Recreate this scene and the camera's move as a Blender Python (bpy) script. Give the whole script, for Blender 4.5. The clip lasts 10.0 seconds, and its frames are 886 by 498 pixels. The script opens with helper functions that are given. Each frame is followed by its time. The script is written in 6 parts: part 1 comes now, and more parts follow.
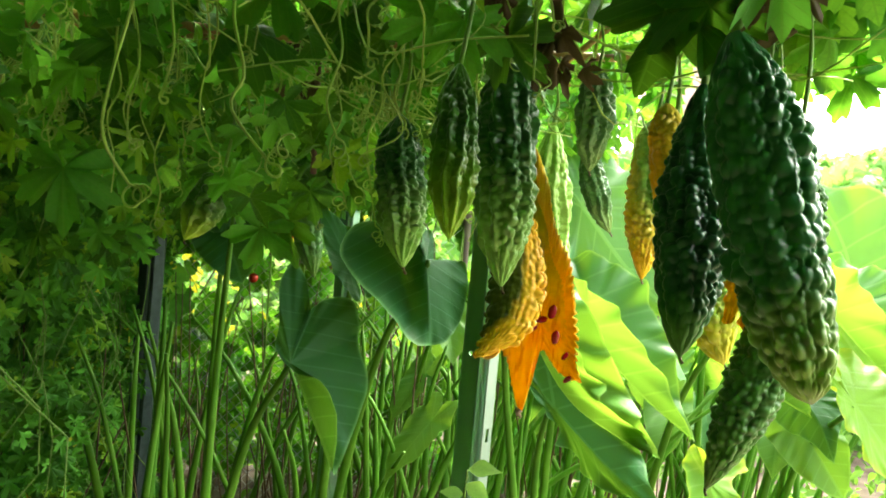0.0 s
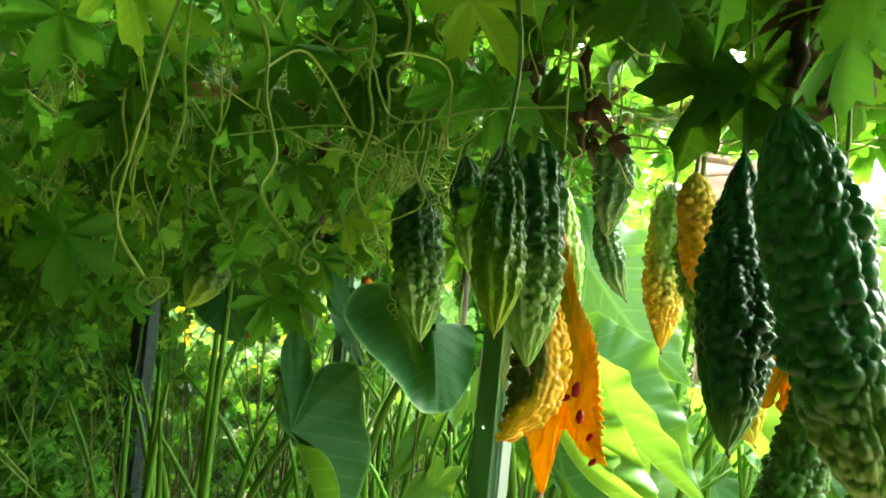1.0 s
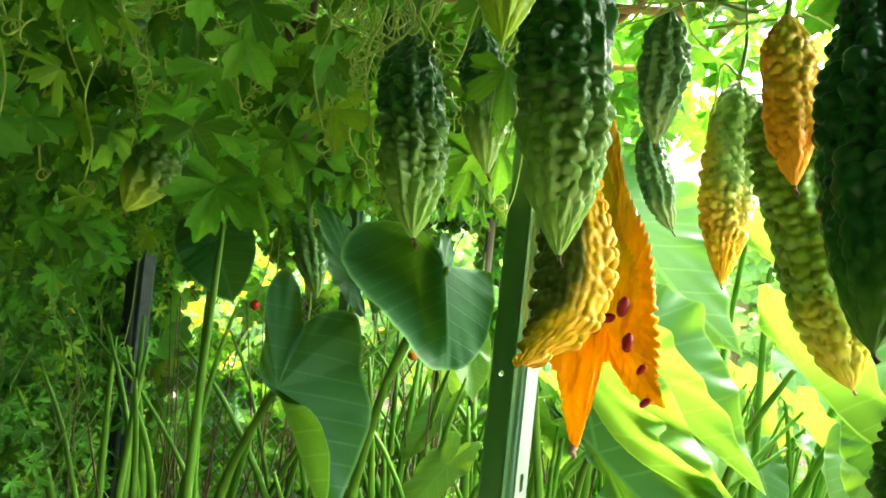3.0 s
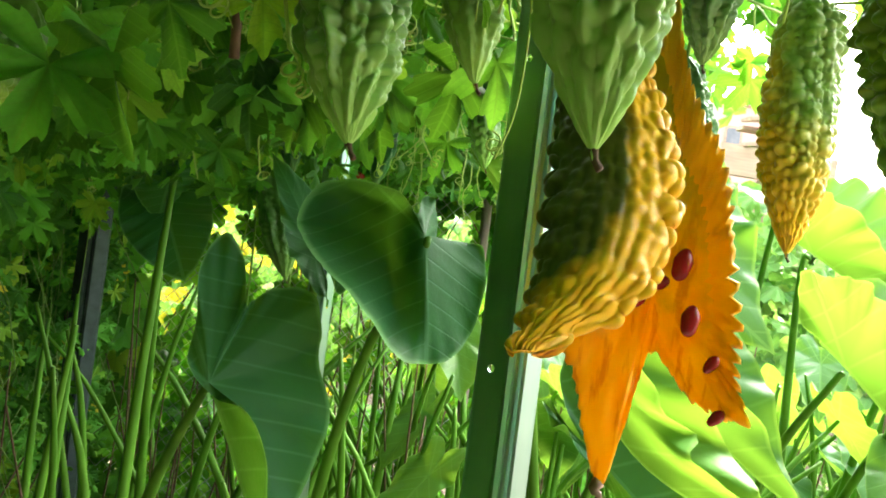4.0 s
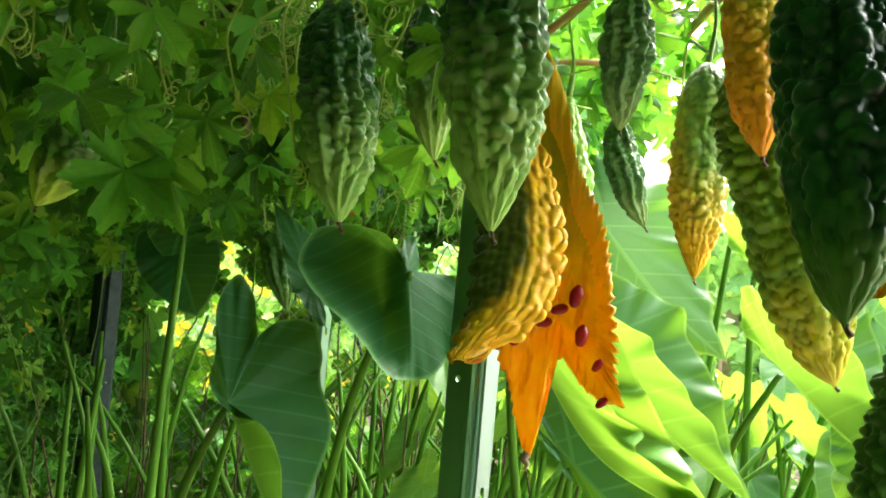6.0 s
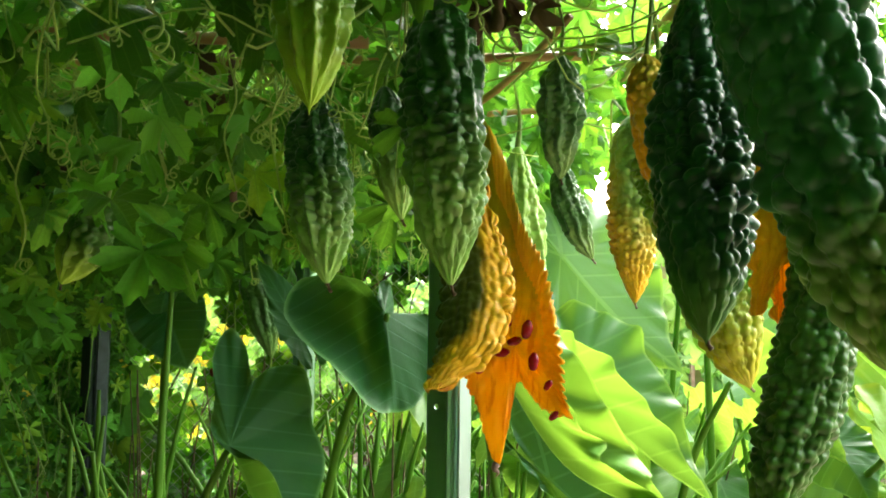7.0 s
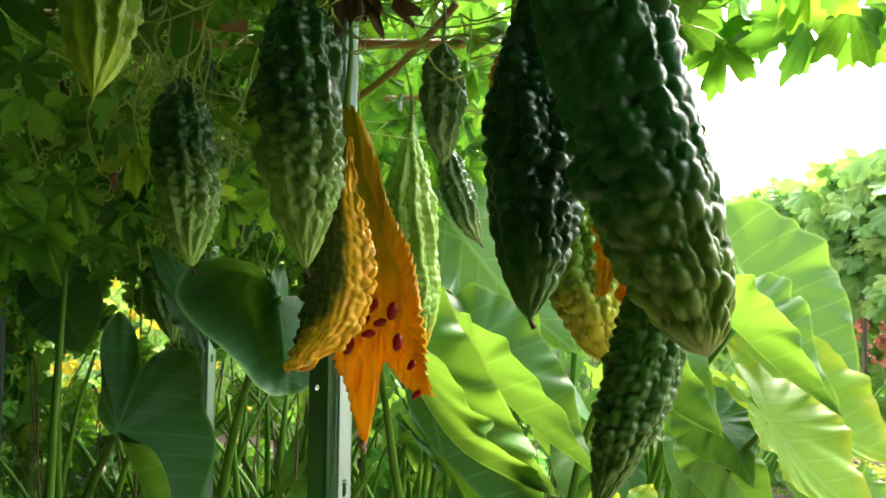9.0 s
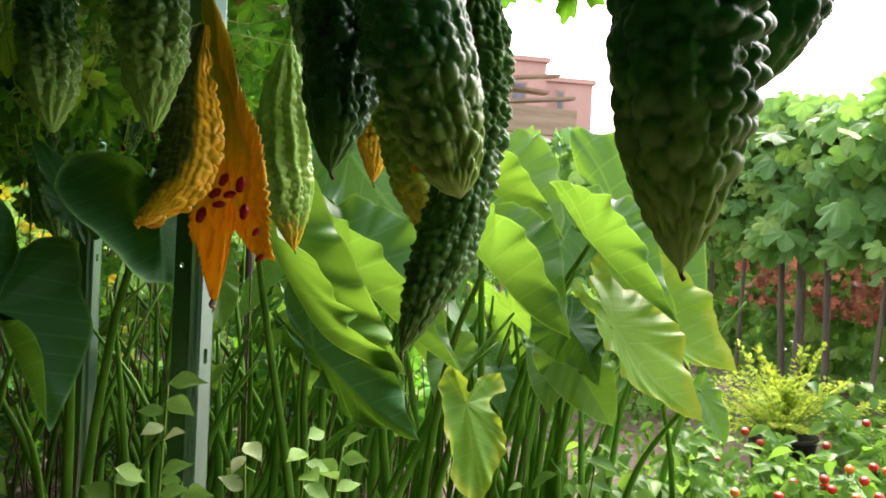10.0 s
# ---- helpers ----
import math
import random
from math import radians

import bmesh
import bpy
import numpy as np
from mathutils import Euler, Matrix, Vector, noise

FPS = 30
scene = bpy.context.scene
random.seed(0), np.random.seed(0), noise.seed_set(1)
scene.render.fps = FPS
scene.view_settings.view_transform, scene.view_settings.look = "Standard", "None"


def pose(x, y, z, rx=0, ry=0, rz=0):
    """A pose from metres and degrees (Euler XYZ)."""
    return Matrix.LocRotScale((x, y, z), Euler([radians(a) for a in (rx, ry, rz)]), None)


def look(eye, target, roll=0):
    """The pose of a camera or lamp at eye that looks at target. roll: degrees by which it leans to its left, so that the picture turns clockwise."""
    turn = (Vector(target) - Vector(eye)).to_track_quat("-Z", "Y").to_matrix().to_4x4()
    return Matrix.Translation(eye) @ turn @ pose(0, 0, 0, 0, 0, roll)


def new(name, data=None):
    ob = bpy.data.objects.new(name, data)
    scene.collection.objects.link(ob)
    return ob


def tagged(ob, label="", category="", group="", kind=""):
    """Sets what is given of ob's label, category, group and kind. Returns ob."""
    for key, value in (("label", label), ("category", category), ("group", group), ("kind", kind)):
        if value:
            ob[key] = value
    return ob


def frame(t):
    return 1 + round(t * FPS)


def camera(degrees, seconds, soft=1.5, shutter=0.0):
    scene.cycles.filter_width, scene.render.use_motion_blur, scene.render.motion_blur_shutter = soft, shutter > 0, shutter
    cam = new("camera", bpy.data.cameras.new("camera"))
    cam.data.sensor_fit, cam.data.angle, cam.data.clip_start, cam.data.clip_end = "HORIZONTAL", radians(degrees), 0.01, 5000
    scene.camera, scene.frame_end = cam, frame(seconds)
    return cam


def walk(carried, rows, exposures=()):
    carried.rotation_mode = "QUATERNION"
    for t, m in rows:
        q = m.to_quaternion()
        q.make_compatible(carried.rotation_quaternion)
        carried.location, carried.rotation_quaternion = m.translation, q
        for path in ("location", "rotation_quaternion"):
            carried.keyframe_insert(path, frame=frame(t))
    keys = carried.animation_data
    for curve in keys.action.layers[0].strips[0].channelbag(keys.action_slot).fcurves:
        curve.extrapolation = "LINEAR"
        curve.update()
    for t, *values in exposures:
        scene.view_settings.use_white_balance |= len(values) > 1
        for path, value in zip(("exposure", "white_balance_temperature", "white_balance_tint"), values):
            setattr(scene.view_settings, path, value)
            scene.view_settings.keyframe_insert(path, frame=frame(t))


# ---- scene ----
cam = camera(54.6, 10.0, 1.8)
SKY, SUN = 0.27, 1.5
EXPOSURES = [(0, 3.15, 7000, 7), (0.5, 3.05, 7000, 6), (1.5, 3.55, 7000, 7), (2.5, 3.7, 7000, 7), (4, 3.15, 6750, 10), (5, 3.15, 6750, 11), (8, 2.75, 6750, 18), (9, 2.4, 6750, 21), (10, 1.72, 6750, 23)]
PATH = [
    (0, (0.0000, 0.0000, 1.3500), (-0.0000, 1.9989, 1.2829), 5.27),
    (0.5, (-0.0055, 0.0245, 1.3700), (-0.0197, 2.0244, 1.3861), 5.76),
    (1, (-0.0321, 0.0498, 1.3719), (-0.0249, 2.0491, 1.4214), 5.74),
    (1.5, (-0.0350, 0.0585, 1.3644), (-0.0206, 2.0576, 1.4243), 4.57),
    (2, (-0.0406, 0.1025, 1.3395), (-0.0352, 2.1014, 1.4040), 4.15),
    (2.5, (-0.0233, 0.1453, 1.2952), (-0.0578, 2.1444, 1.3435), 5.12),
    (4, (0.0187, 0.5610, 1.2391), (-0.0232, 2.5603, 1.2667), 7.19),
    (4.5, (0.0095, 0.5035, 1.2047), (-0.0537, 2.5021, 1.2471), 7.53),
    (5, (0.0101, 0.4475, 1.2116), (-0.0346, 2.4465, 1.2592), 6.79),
    (5.5, (0.0314, 0.4202, 1.2263), (-0.0135, 2.4186, 1.2913), 6.30),
    (6, (0.0448, 0.3665, 1.2536), (0.0084, 2.3646, 1.3343), 5.04),
    (7.5, (0.0519, 0.2001, 1.2639), (0.0940, 2.1917, 1.4416), -0.16),
    (8, (0.0929, 0.2254, 1.2704), (0.1523, 2.2207, 1.3946), 0.54),
    (8.5, (0.0848, 0.2389, 1.2880), (0.2728, 2.2267, 1.4029), 0.56),
    (9, (0.1027, 0.2045, 1.2621), (0.3023, 2.1907, 1.3852), 0.59),
    (9.5, (0.1501, 0.1645, 1.2449), (0.4814, 2.1332, 1.3654), 1.48),
    (10, (0.1664, 0.0836, 1.2041), (0.5698, 2.0424, 1.1830), 2.65),
]
walk(cam, [(t, look(eye, target, roll)) for t, eye, target, roll in PATH], EXPOSURES)

# ---- world, sun ----
world = bpy.data.worlds.new("World")
scene.world = world
world.use_nodes = True
wn, wl = world.node_tree.nodes, world.node_tree.links
sky = wn.new("ShaderNodeTexSky")
sky.sky_type, sky.sun_disc = "NISHITA", False
SUN_AZ, SUN_EL = 35.0, 48.0          # degrees from +y towards +x, and above the horizon
sky.sun_elevation, sky.sun_rotation = radians(SUN_EL), radians(SUN_AZ)
sky.air_density, sky.dust_density, sky.ozone_density = 1.6, 6.0, 1.0
pale = wn.new("ShaderNodeHueSaturation")
pale.inputs["Saturation"].default_value = 0.25
wl.new(sky.outputs[0], pale.inputs["Color"])
wl.new(pale.outputs[0], wn["Background"].inputs[0])
wn["Background"].inputs[1].default_value = SKY

sun_data = bpy.data.lights.new("sun", "SUN")
sun_data.energy, sun_data.angle, sun_data.color = SUN, radians(25), (1.0, 0.96, 0.88)
sun = new("sun", sun_data)
_d = Vector((math.sin(radians(SUN_AZ)) * math.cos(radians(SUN_EL)), math.cos(radians(SUN_AZ)) * math.cos(radians(SUN_EL)), math.sin(radians(SUN_EL))))
sun.matrix_world = look(_d * 20, (0, 0, 0))


# ---- materials ----
def material(name):
    m = bpy.data.materials.new(name)
    m.use_nodes = True
    nt = m.node_tree
    return m, nt, nt.nodes["Principled BSDF"], nt.nodes["Material Output"]


def noise_tex(nt, scale, detail=3, coord="Object", stretch=None):
    tc = nt.nodes.new("ShaderNodeTexCoord")
    n = nt.nodes.new("ShaderNodeTexNoise")
    n.inputs["Scale"].default_value, n.inputs["Detail"].default_value = scale, detail
    if stretch:
        mp = nt.nodes.new("ShaderNodeMapping")
        mp.inputs["Scale"].default_value = stretch
        nt.links.new(tc.outputs[coord], mp.inputs[0])
        nt.links.new(mp.outputs[0], n.inputs["Vector"])
    else:
        nt.links.new(tc.outputs[coord], n.inputs["Vector"])
    return n.outputs["Fac"]


def ramp(nt, fac, stops):
    r = nt.nodes.new("ShaderNodeValToRGB")
    els = r.color_ramp.elements
    while len(els) < len(stops):
        els.new(0.5)
    for e, (p, c) in zip(els, stops):
        e.position, e.color = p, (*c, 1)
    nt.links.new(fac, r.inputs[0])
    return r.outputs[0]


def mixed(nt, fac, a, b, how="MIX"):
    n = nt.nodes.new("ShaderNodeMix")
    n.data_type, n.blend_type = "RGBA", how
    for sock, v in ((n.inputs[0], fac), (n.inputs[6], a), (n.inputs[7], b)):
        if isinstance(v, (int, float)):
            sock.default_value = v
        elif isinstance(v, tuple):
            sock.default_value = (*v, 1)
        else:
            nt.links.new(v, sock)
    return n.outputs[2]


def maths(nt, op, a, b=0.0, c=None):
    n = nt.nodes.new("ShaderNodeMath")
    n.operation = op
    for sock, v in zip(n.inputs, (a, b, c)):
        if v is None:
            continue
        if isinstance(v, (int, float)):
            sock.default_value = v
        else:
            nt.links.new(v, sock)
    return n.outputs[0]


def bump(nt, bsdf, fac, strength=0.3, dist=0.002):
    b = nt.nodes.new("ShaderNodeBump")
    b.inputs["Strength"].default_value, b.inputs["Distance"].default_value = strength, dist
    nt.links.new(fac, b.inputs["Height"])
    nt.links.new(b.outputs[0], bsdf.inputs["Normal"])


def random_fac(nt):
    """One random number a leaf, whether it is an object or an island of a joined mesh."""
    g, o = nt.nodes.new("ShaderNodeNewGeometry"), nt.nodes.new("ShaderNodeObjectInfo")
    return maths(nt, "FRACT", maths(nt, "ADD", g.outputs["Random Per Island"], o.outputs["Random"]))


def leaf_material(name, shades, glow, through_part=0.4, rough=0.45, veins=None, vein_colour=(0.2, 0.3, 0.1), patch=None, spec=0.10, margin=None):
    """Leaf: reflecting skin and light that comes through. shades: stops of the base colour by leaf."""
    m, nt, bsdf, out = material(name)
    col = ramp(nt, random_fac(nt), shades)
    col = mixed(nt, noise_tex(nt, 14, 4), mixed(nt, 1.0, col, (0.75, 0.8, 0.8), "MULTIPLY"), mixed(nt, 1.0, col, (1.7, 1.45, 1.2), "MULTIPLY"))
    fine = noise_tex(nt, 160, 3)
    if veins:
        uv = nt.nodes.new("ShaderNodeUVMap")
        sep = nt.nodes.new("ShaderNodeSeparateXYZ")
        nt.links.new(uv.outputs[0], sep.inputs[0])
        ax = maths(nt, "ABSOLUTE", sep.outputs[0])
        lateral = maths(nt, "SUBTRACT", sep.outputs[1], maths(nt, "MULTIPLY", ax, veins[1]))
        saw = maths(nt, "PINGPONG", maths(nt, "MULTIPLY", lateral, veins[0]), 0.5)
        line = ramp(nt, saw, ((0.0, (1, 1, 1)), (veins[2] * 2.6, (0, 0, 0))))
        mid = maths(nt, "LESS_THAN", ax, 0.012)
        hind = maths(nt, "MULTIPLY", maths(nt, "LESS_THAN", maths(nt, "ABSOLUTE", maths(nt, "ADD", ax, maths(nt, "MULTIPLY", sep.outputs[1], 0.8))), 0.010), maths(nt, "LESS_THAN", sep.outputs[1], 0.0))
        v = maths(nt, "MAXIMUM", maths(nt, "MAXIMUM", line, mid), hind)
        col = mixed(nt, maths(nt, "MULTIPLY", v, 0.42), col, vein_colour)
        fine = maths(nt, "ADD", fine, maths(nt, "MULTIPLY", v, -1.2))
    if patch:
        spots = ramp(nt, noise_tex(nt, patch[0], 5), ((patch[1], (0, 0, 0)), (patch[1] + 0.06, (1, 1, 1))))
        col = mixed(nt, spots, col, patch[2])
    if margin:
        at_ = nt.nodes.new("ShaderNodeAttribute")
        at_.attribute_name = "margin"
        rim = maths(nt, "ADD", at_.outputs["Fac"], maths(nt, "MULTIPLY", maths(nt, "SUBTRACT", noise_tex(nt, 18, 3), 0.5), margin[3]))
        col = mixed(nt, ramp(nt, rim, ((margin[0], (0, 0, 0)), (margin[1], (1, 1, 1)))), col, margin[2])
    nt.links.new(col, bsdf.inputs["Base Color"])
    bsdf.inputs["Roughness"].default_value = rough
    bsdf.inputs["Specular IOR Level"].default_value = spec
    bump(nt, bsdf, fine, 0.25, 0.0015)
    tr = nt.nodes.new("ShaderNodeBsdfTranslucent")
    nt.links.new(mixed(nt, 0.6, mixed(nt, 1.0, col, (2.0, 2.0, 2.0), "MULTIPLY"), glow), tr.inputs[0])
    mx = nt.nodes.new("ShaderNodeMixShader")
    mx.inputs[0].default_value = through_part
    nt.links.new(bsdf.outputs[0], mx.inputs[1])
    nt.links.new(tr.outputs[0], mx.inputs[2])
    nt.links.new(mx.outputs[0], out.inputs[0])
    return m


def plain(name, a, b, scale=20, rough=0.6, metal=0.0, relief=0.3, dist=0.002, stretch=None, detail=4, spec=0.3):
    m, nt, bsdf, out = material(name)
    f = noise_tex(nt, scale, detail, stretch=stretch)
    big = noise_tex(nt, scale * 0.13, 2)
    col = ramp(nt, f, ((0.3, a), (0.7, b)))
    col = mixed(nt, maths(nt, "MULTIPLY", big, 0.4), col, tuple(0.6 * x for x in a))
    nt.links.new(col, bsdf.inputs["Base Color"])
    bsdf.inputs["Roughness"].default_value, bsdf.inputs["Metallic"].default_value = rough, metal
    bsdf.inputs["Specular IOR Level"].default_value = spec
    bump(nt, bsdf, f, relief, dist)
    return m


def flesh_material(name, a, b, through_part=0.3, neck=None):
    """Thin ripe flesh that lets some light through. neck: its colour towards the stalk."""
    m, nt, bsdf, out = material(name)
    f = noise_tex(nt, 45, 6, stretch=(1.5, 1.5, 0.5))
    col = ramp(nt, f, ((0.35, a), (0.65, b)))
    streak = ramp(nt, noise_tex(nt, 70, 5, stretch=(2, 2, 0.35)), ((0.55, (0, 0, 0)), (0.66, (1, 1, 1))))
    col = mixed(nt, maths(nt, "MULTIPLY", streak, 0.65), col, (0.60, 0.17, 0.008))
    blotch = ramp(nt, noise_tex(nt, 26, 4), ((0.50, (0, 0, 0)), (0.72, (1, 1, 1))))
    col = mixed(nt, maths(nt, "MULTIPLY", blotch, 0.5), col, (0.90, 0.36, 0.01))
    if neck:
        uv = nt.nodes.new("ShaderNodeUVMap")
        sep = nt.nodes.new("ShaderNodeSeparateXYZ")
        nt.links.new(uv.outputs[0], sep.inputs[0])
        along = maths(nt, "ADD", sep.outputs[1], maths(nt, "MULTIPLY", maths(nt, "SUBTRACT", noise_tex(nt, 60, 4), 0.5), 0.5))
        col = mixed(nt, ramp(nt, along, ((0.32, (1, 1, 1)), (0.72, (0, 0, 0)))), col, neck)
    nt.links.new(col, bsdf.inputs["Base Color"])
    bsdf.inputs["Roughness"].default_value = 0.36
    bump(nt, bsdf, f, 0.6, 0.003)
    tr = nt.nodes.new("ShaderNodeBsdfTranslucent")
    nt.links.new(col, tr.inputs[0])
    mx = nt.nodes.new("ShaderNodeMixShader")
    mx.inputs[0].default_value = through_part
    nt.links.new(bsdf.outputs[0], mx.inputs[1])
    nt.links.new(tr.outputs[0], mx.inputs[2])
    nt.links.new(mx.outputs[0], out.inputs[0])
    return m


def rind_material(name, green, ripe):
    """Rind of a split melon: olive on one flank, with its shade put into the colour, ripe along the other edge and
    towards the tip.
    """
    m, nt, bsdf, out = material(name)
    uv = nt.nodes.new("ShaderNodeUVMap")
    sep = nt.nodes.new("ShaderNodeSeparateXYZ")
    nt.links.new(uv.outputs[0], sep.inputs[0])
    wob = maths(nt, "MULTIPLY", maths(nt, "SUBTRACT", noise_tex(nt, 50, 4), 0.5), 0.22)
    across = maths(nt, "ADD", sep.outputs[0], wob)
    along = maths(nt, "ADD", maths(nt, "ADD", sep.outputs[1], maths(nt, "MULTIPLY", sep.outputs[0], 0.25)), wob)
    f = maths(nt, "MAXIMUM", ramp(nt, across, ((0.60, (0, 0, 0)), (0.74, (1, 1, 1)))), ramp(nt, along, ((0.78, (0, 0, 0)), (0.90, (1, 1, 1)))))
    mott = ramp(nt, noise_tex(nt, 90, 4), ((0.4, tuple(0.85 * c for c in ripe)), (0.6, ripe)))
    col = mixed(nt, f, mixed(nt, noise_tex(nt, 120, 3), green, tuple(2.2 * c for c in green)), mott)
    nt.links.new(col, bsdf.inputs["Base Color"])
    bsdf.inputs["Roughness"].default_value = 0.34
    bsdf.inputs["Specular IOR Level"].default_value = 0.25
    bsdf.inputs["Subsurface Weight"].default_value = 0.1
    bsdf.inputs["Subsurface Radius"].default_value = (0.006, 0.004, 0.001)
    bump(nt, bsdf, noise_tex(nt, 220, 3), 0.25, 0.001)
    return m


def melon_material(name, body, tip, start=0.7, width=0.3, side=None, side_from=0.35, side_to=0.6, rough=0.28, pale_spots=0.12, through_part=0.0):
    """Skin of a bitter melon. The colour runs from body to tip along the fruit; side: a riper colour on one flank."""
    m, nt, bsdf, out = material(name)
    uv = nt.nodes.new("ShaderNodeUVMap")
    sep = nt.nodes.new("ShaderNodeSeparateXYZ")
    nt.links.new(uv.outputs[0], sep.inputs[0])
    mott = noise_tex(nt, 60, 4)
    along = maths(nt, "ADD", sep.outputs[1], maths(nt, "MULTIPLY", maths(nt, "SUBTRACT", mott, 0.5), 0.25))
    f = ramp(nt, along, ((start, (0, 0, 0)), (min(1.0, start + width), (1, 1, 1))))
    col = mixed(nt, f, body, tip)
    col = mixed(nt, maths(nt, "MULTIPLY", noise_tex(nt, 25, 3), pale_spots), col, tip)
    if side:
        flank = maths(nt, "ADD", maths(nt, "ABSOLUTE", maths(nt, "SUBTRACT", sep.outputs[0], 0.5)), maths(nt, "MULTIPLY", maths(nt, "SUBTRACT", noise_tex(nt, 35, 3), 0.5), 0.2))
        flank = maths(nt, "ADD", flank, maths(nt, "MULTIPLY", sep.outputs[1], 0.25))
        f2 = ramp(nt, flank, ((side_from, (0, 0, 0)), (side_to, (1, 1, 1))))
        col = mixed(nt, f2, col, side)
    nt.links.new(col, bsdf.inputs["Base Color"])
    bsdf.inputs["Roughness"].default_value = rough
    bsdf.inputs["Specular IOR Level"].default_value = 0.28
    bsdf.inputs["Subsurface Weight"].default_value = 0.12
    bsdf.inputs["Subsurface Radius"].default_value = (0.006, 0.008, 0.002)
    bsdf.inputs["Subsurface Scale"].default_value = 0.6
    bump(nt, bsdf, noise_tex(nt, 220, 3), 0.25, 0.001)
    if through_part:
        tr = nt.nodes.new("ShaderNodeBsdfTranslucent")
        nt.links.new(col, tr.inputs[0])
        mx = nt.nodes.new("ShaderNodeMixShader")
        mx.inputs[0].default_value = through_part
        nt.links.new(bsdf.outputs[0], mx.inputs[1])
        nt.links.new(tr.outputs[0], mx.inputs[2])
        nt.links.new(mx.outputs[0], out.inputs[0])
    return m


M_VINE = leaf_material("vine_leaf", ((0.0, (0.010, 0.050, 0.008)), (0.45, (0.023, 0.118, 0.018)), (0.8, (0.085, 0.33, 0.045)), (1.0, (0.18, 0.33, 0.03))),
                       (0.19, 0.45, 0.012), 0.34, 0.55, veins=(9.0, 0.8, 0.035), vein_colour=(0.09, 0.20, 0.03))
M_TARO = leaf_material("taro_leaf", ((0.0, (0.016, 0.085, 0.024)), (0.7, (0.025, 0.108, 0.024)), (1.0, (0.042, 0.13, 0.022))),
                       (0.23, 0.40, 0.012), 0.34, 0.42, veins=(9.0, 0.55, 0.03), vein_colour=(0.09, 0.22, 0.05), spec=0.10, margin=(0.96, 1.0, (0.12, 0.24, 0.05), 0.03))
# bluish copy of taro_leaf, darkened so the arbour's shade sits in its colour
M_TARO_SHADE_BLUE = leaf_material("taro_leaf_bluish_shade", ((0.0, (0.006, 0.052, 0.016)), (1.0, (0.009, 0.064, 0.020))),
                       # the paler margin stands for light caught by the upturned rim
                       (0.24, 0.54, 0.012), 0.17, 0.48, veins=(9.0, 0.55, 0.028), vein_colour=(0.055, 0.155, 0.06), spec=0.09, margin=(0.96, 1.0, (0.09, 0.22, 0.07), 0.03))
M_TARO_OLD = leaf_material("taro_leaf_yellowing", ((0.0, (0.035, 0.14, 0.018)), (1.0, (0.08, 0.20, 0.018))),
                           (0.36, 0.46, 0.02), 0.36, 0.42, veins=(9.0, 0.55, 0.04), vein_colour=(0.14, 0.26, 0.05), patch=(7.0, 0.66, (0.30, 0.15, 0.03)), spec=0.06,
                           margin=(0.80, 1.15, (0.19, 0.27, 0.025), 0.6))
M_HEDGE = leaf_material("hedge_leaf", ((0.0, (0.055, 0.17, 0.05)), (0.6, (0.11, 0.27, 0.075)), (1.0, (0.22, 0.37, 0.10))),
                        (0.24, 0.44, 0.03), 0.32, 0.5, spec=0.25, veins=(7.0, 0.9, 0.04), vein_colour=(0.2, 0.3, 0.1))
M_PEPPER_LEAF = leaf_material("pepper_leaf", ((0.0, (0.03, 0.11, 0.02)), (1.0, (0.09, 0.21, 0.035))), (0.26, 0.48, 0.04), 0.4, 0.4)
M_FEATHER = leaf_material("fine_leaflet", ((0.0, (0.16, 0.30, 0.04)), (1.0, (0.30, 0.38, 0.05))), (0.5, 0.62, 0.05), 0.45, 0.5)
M_SILVER = leaf_material("pale_backed_leaf", ((0.0, (0.08, 0.20, 0.04)), (0.6, (0.10, 0.24, 0.05)), (0.8, (0.16, 0.32, 0.07)), (1.0, (0.40, 0.48, 0.36))), (0.3, 0.5, 0.1), 0.3, 0.45)
M_DRY = leaf_material("dry_leaf", ((0.0, (0.030, 0.025, 0.012)), (1.0, (0.075, 0.060, 0.030))), (0.1, 0.07, 0.02), 0.15, 0.7)
M_YELLOW = leaf_material("yellow_leaf", ((0.0, (0.25, 0.28, 0.03)), (1.0, (0.55, 0.45, 0.04))), (0.65, 0.55, 0.03), 0.5, 0.5)
M_STEM = plain("vine_stem", (0.10, 0.22, 0.03), (0.20, 0.33, 0.06), 60, 0.5)
M_TENDRIL = plain("tendril", (0.22, 0.38, 0.05), (0.40, 0.52, 0.11), 60, 0.5)
M_PETIOLE = plain("taro_stalk", (0.042, 0.145, 0.010), (0.11, 0.27, 0.026), 30, 0.45, stretch=(1, 1, 0.15), spec=0.15)
M_STEEL = plain("galvanised_steel", (0.28, 0.46, 0.40), (0.38, 0.56, 0.49), 40, 0.30, 1.0, 0.1, 0.0005, stretch=(1, 1, 0.2))
M_GREENPOST = plain("painted_steel", (0.03, 0.05, 0.05), (0.06, 0.09, 0.09), 40, 0.5, 0.3, 0.1, 0.0005)
M_BAMBOO = plain("bamboo", (0.28, 0.15, 0.05), (0.42, 0.26, 0.10), 30, 0.5, stretch=(0.2, 1, 1))
M_BARK = plain("dry_stem", (0.06, 0.035, 0.02), (0.14, 0.09, 0.05), 60, 0.8, 0, 0.6, 0.003)
M_WOOD = plain("weathered_board", (0.26, 0.18, 0.13), (0.42, 0.31, 0.24), 22, 0.75, 0, 0.4, 0.003, stretch=(0.12, 1, 1))
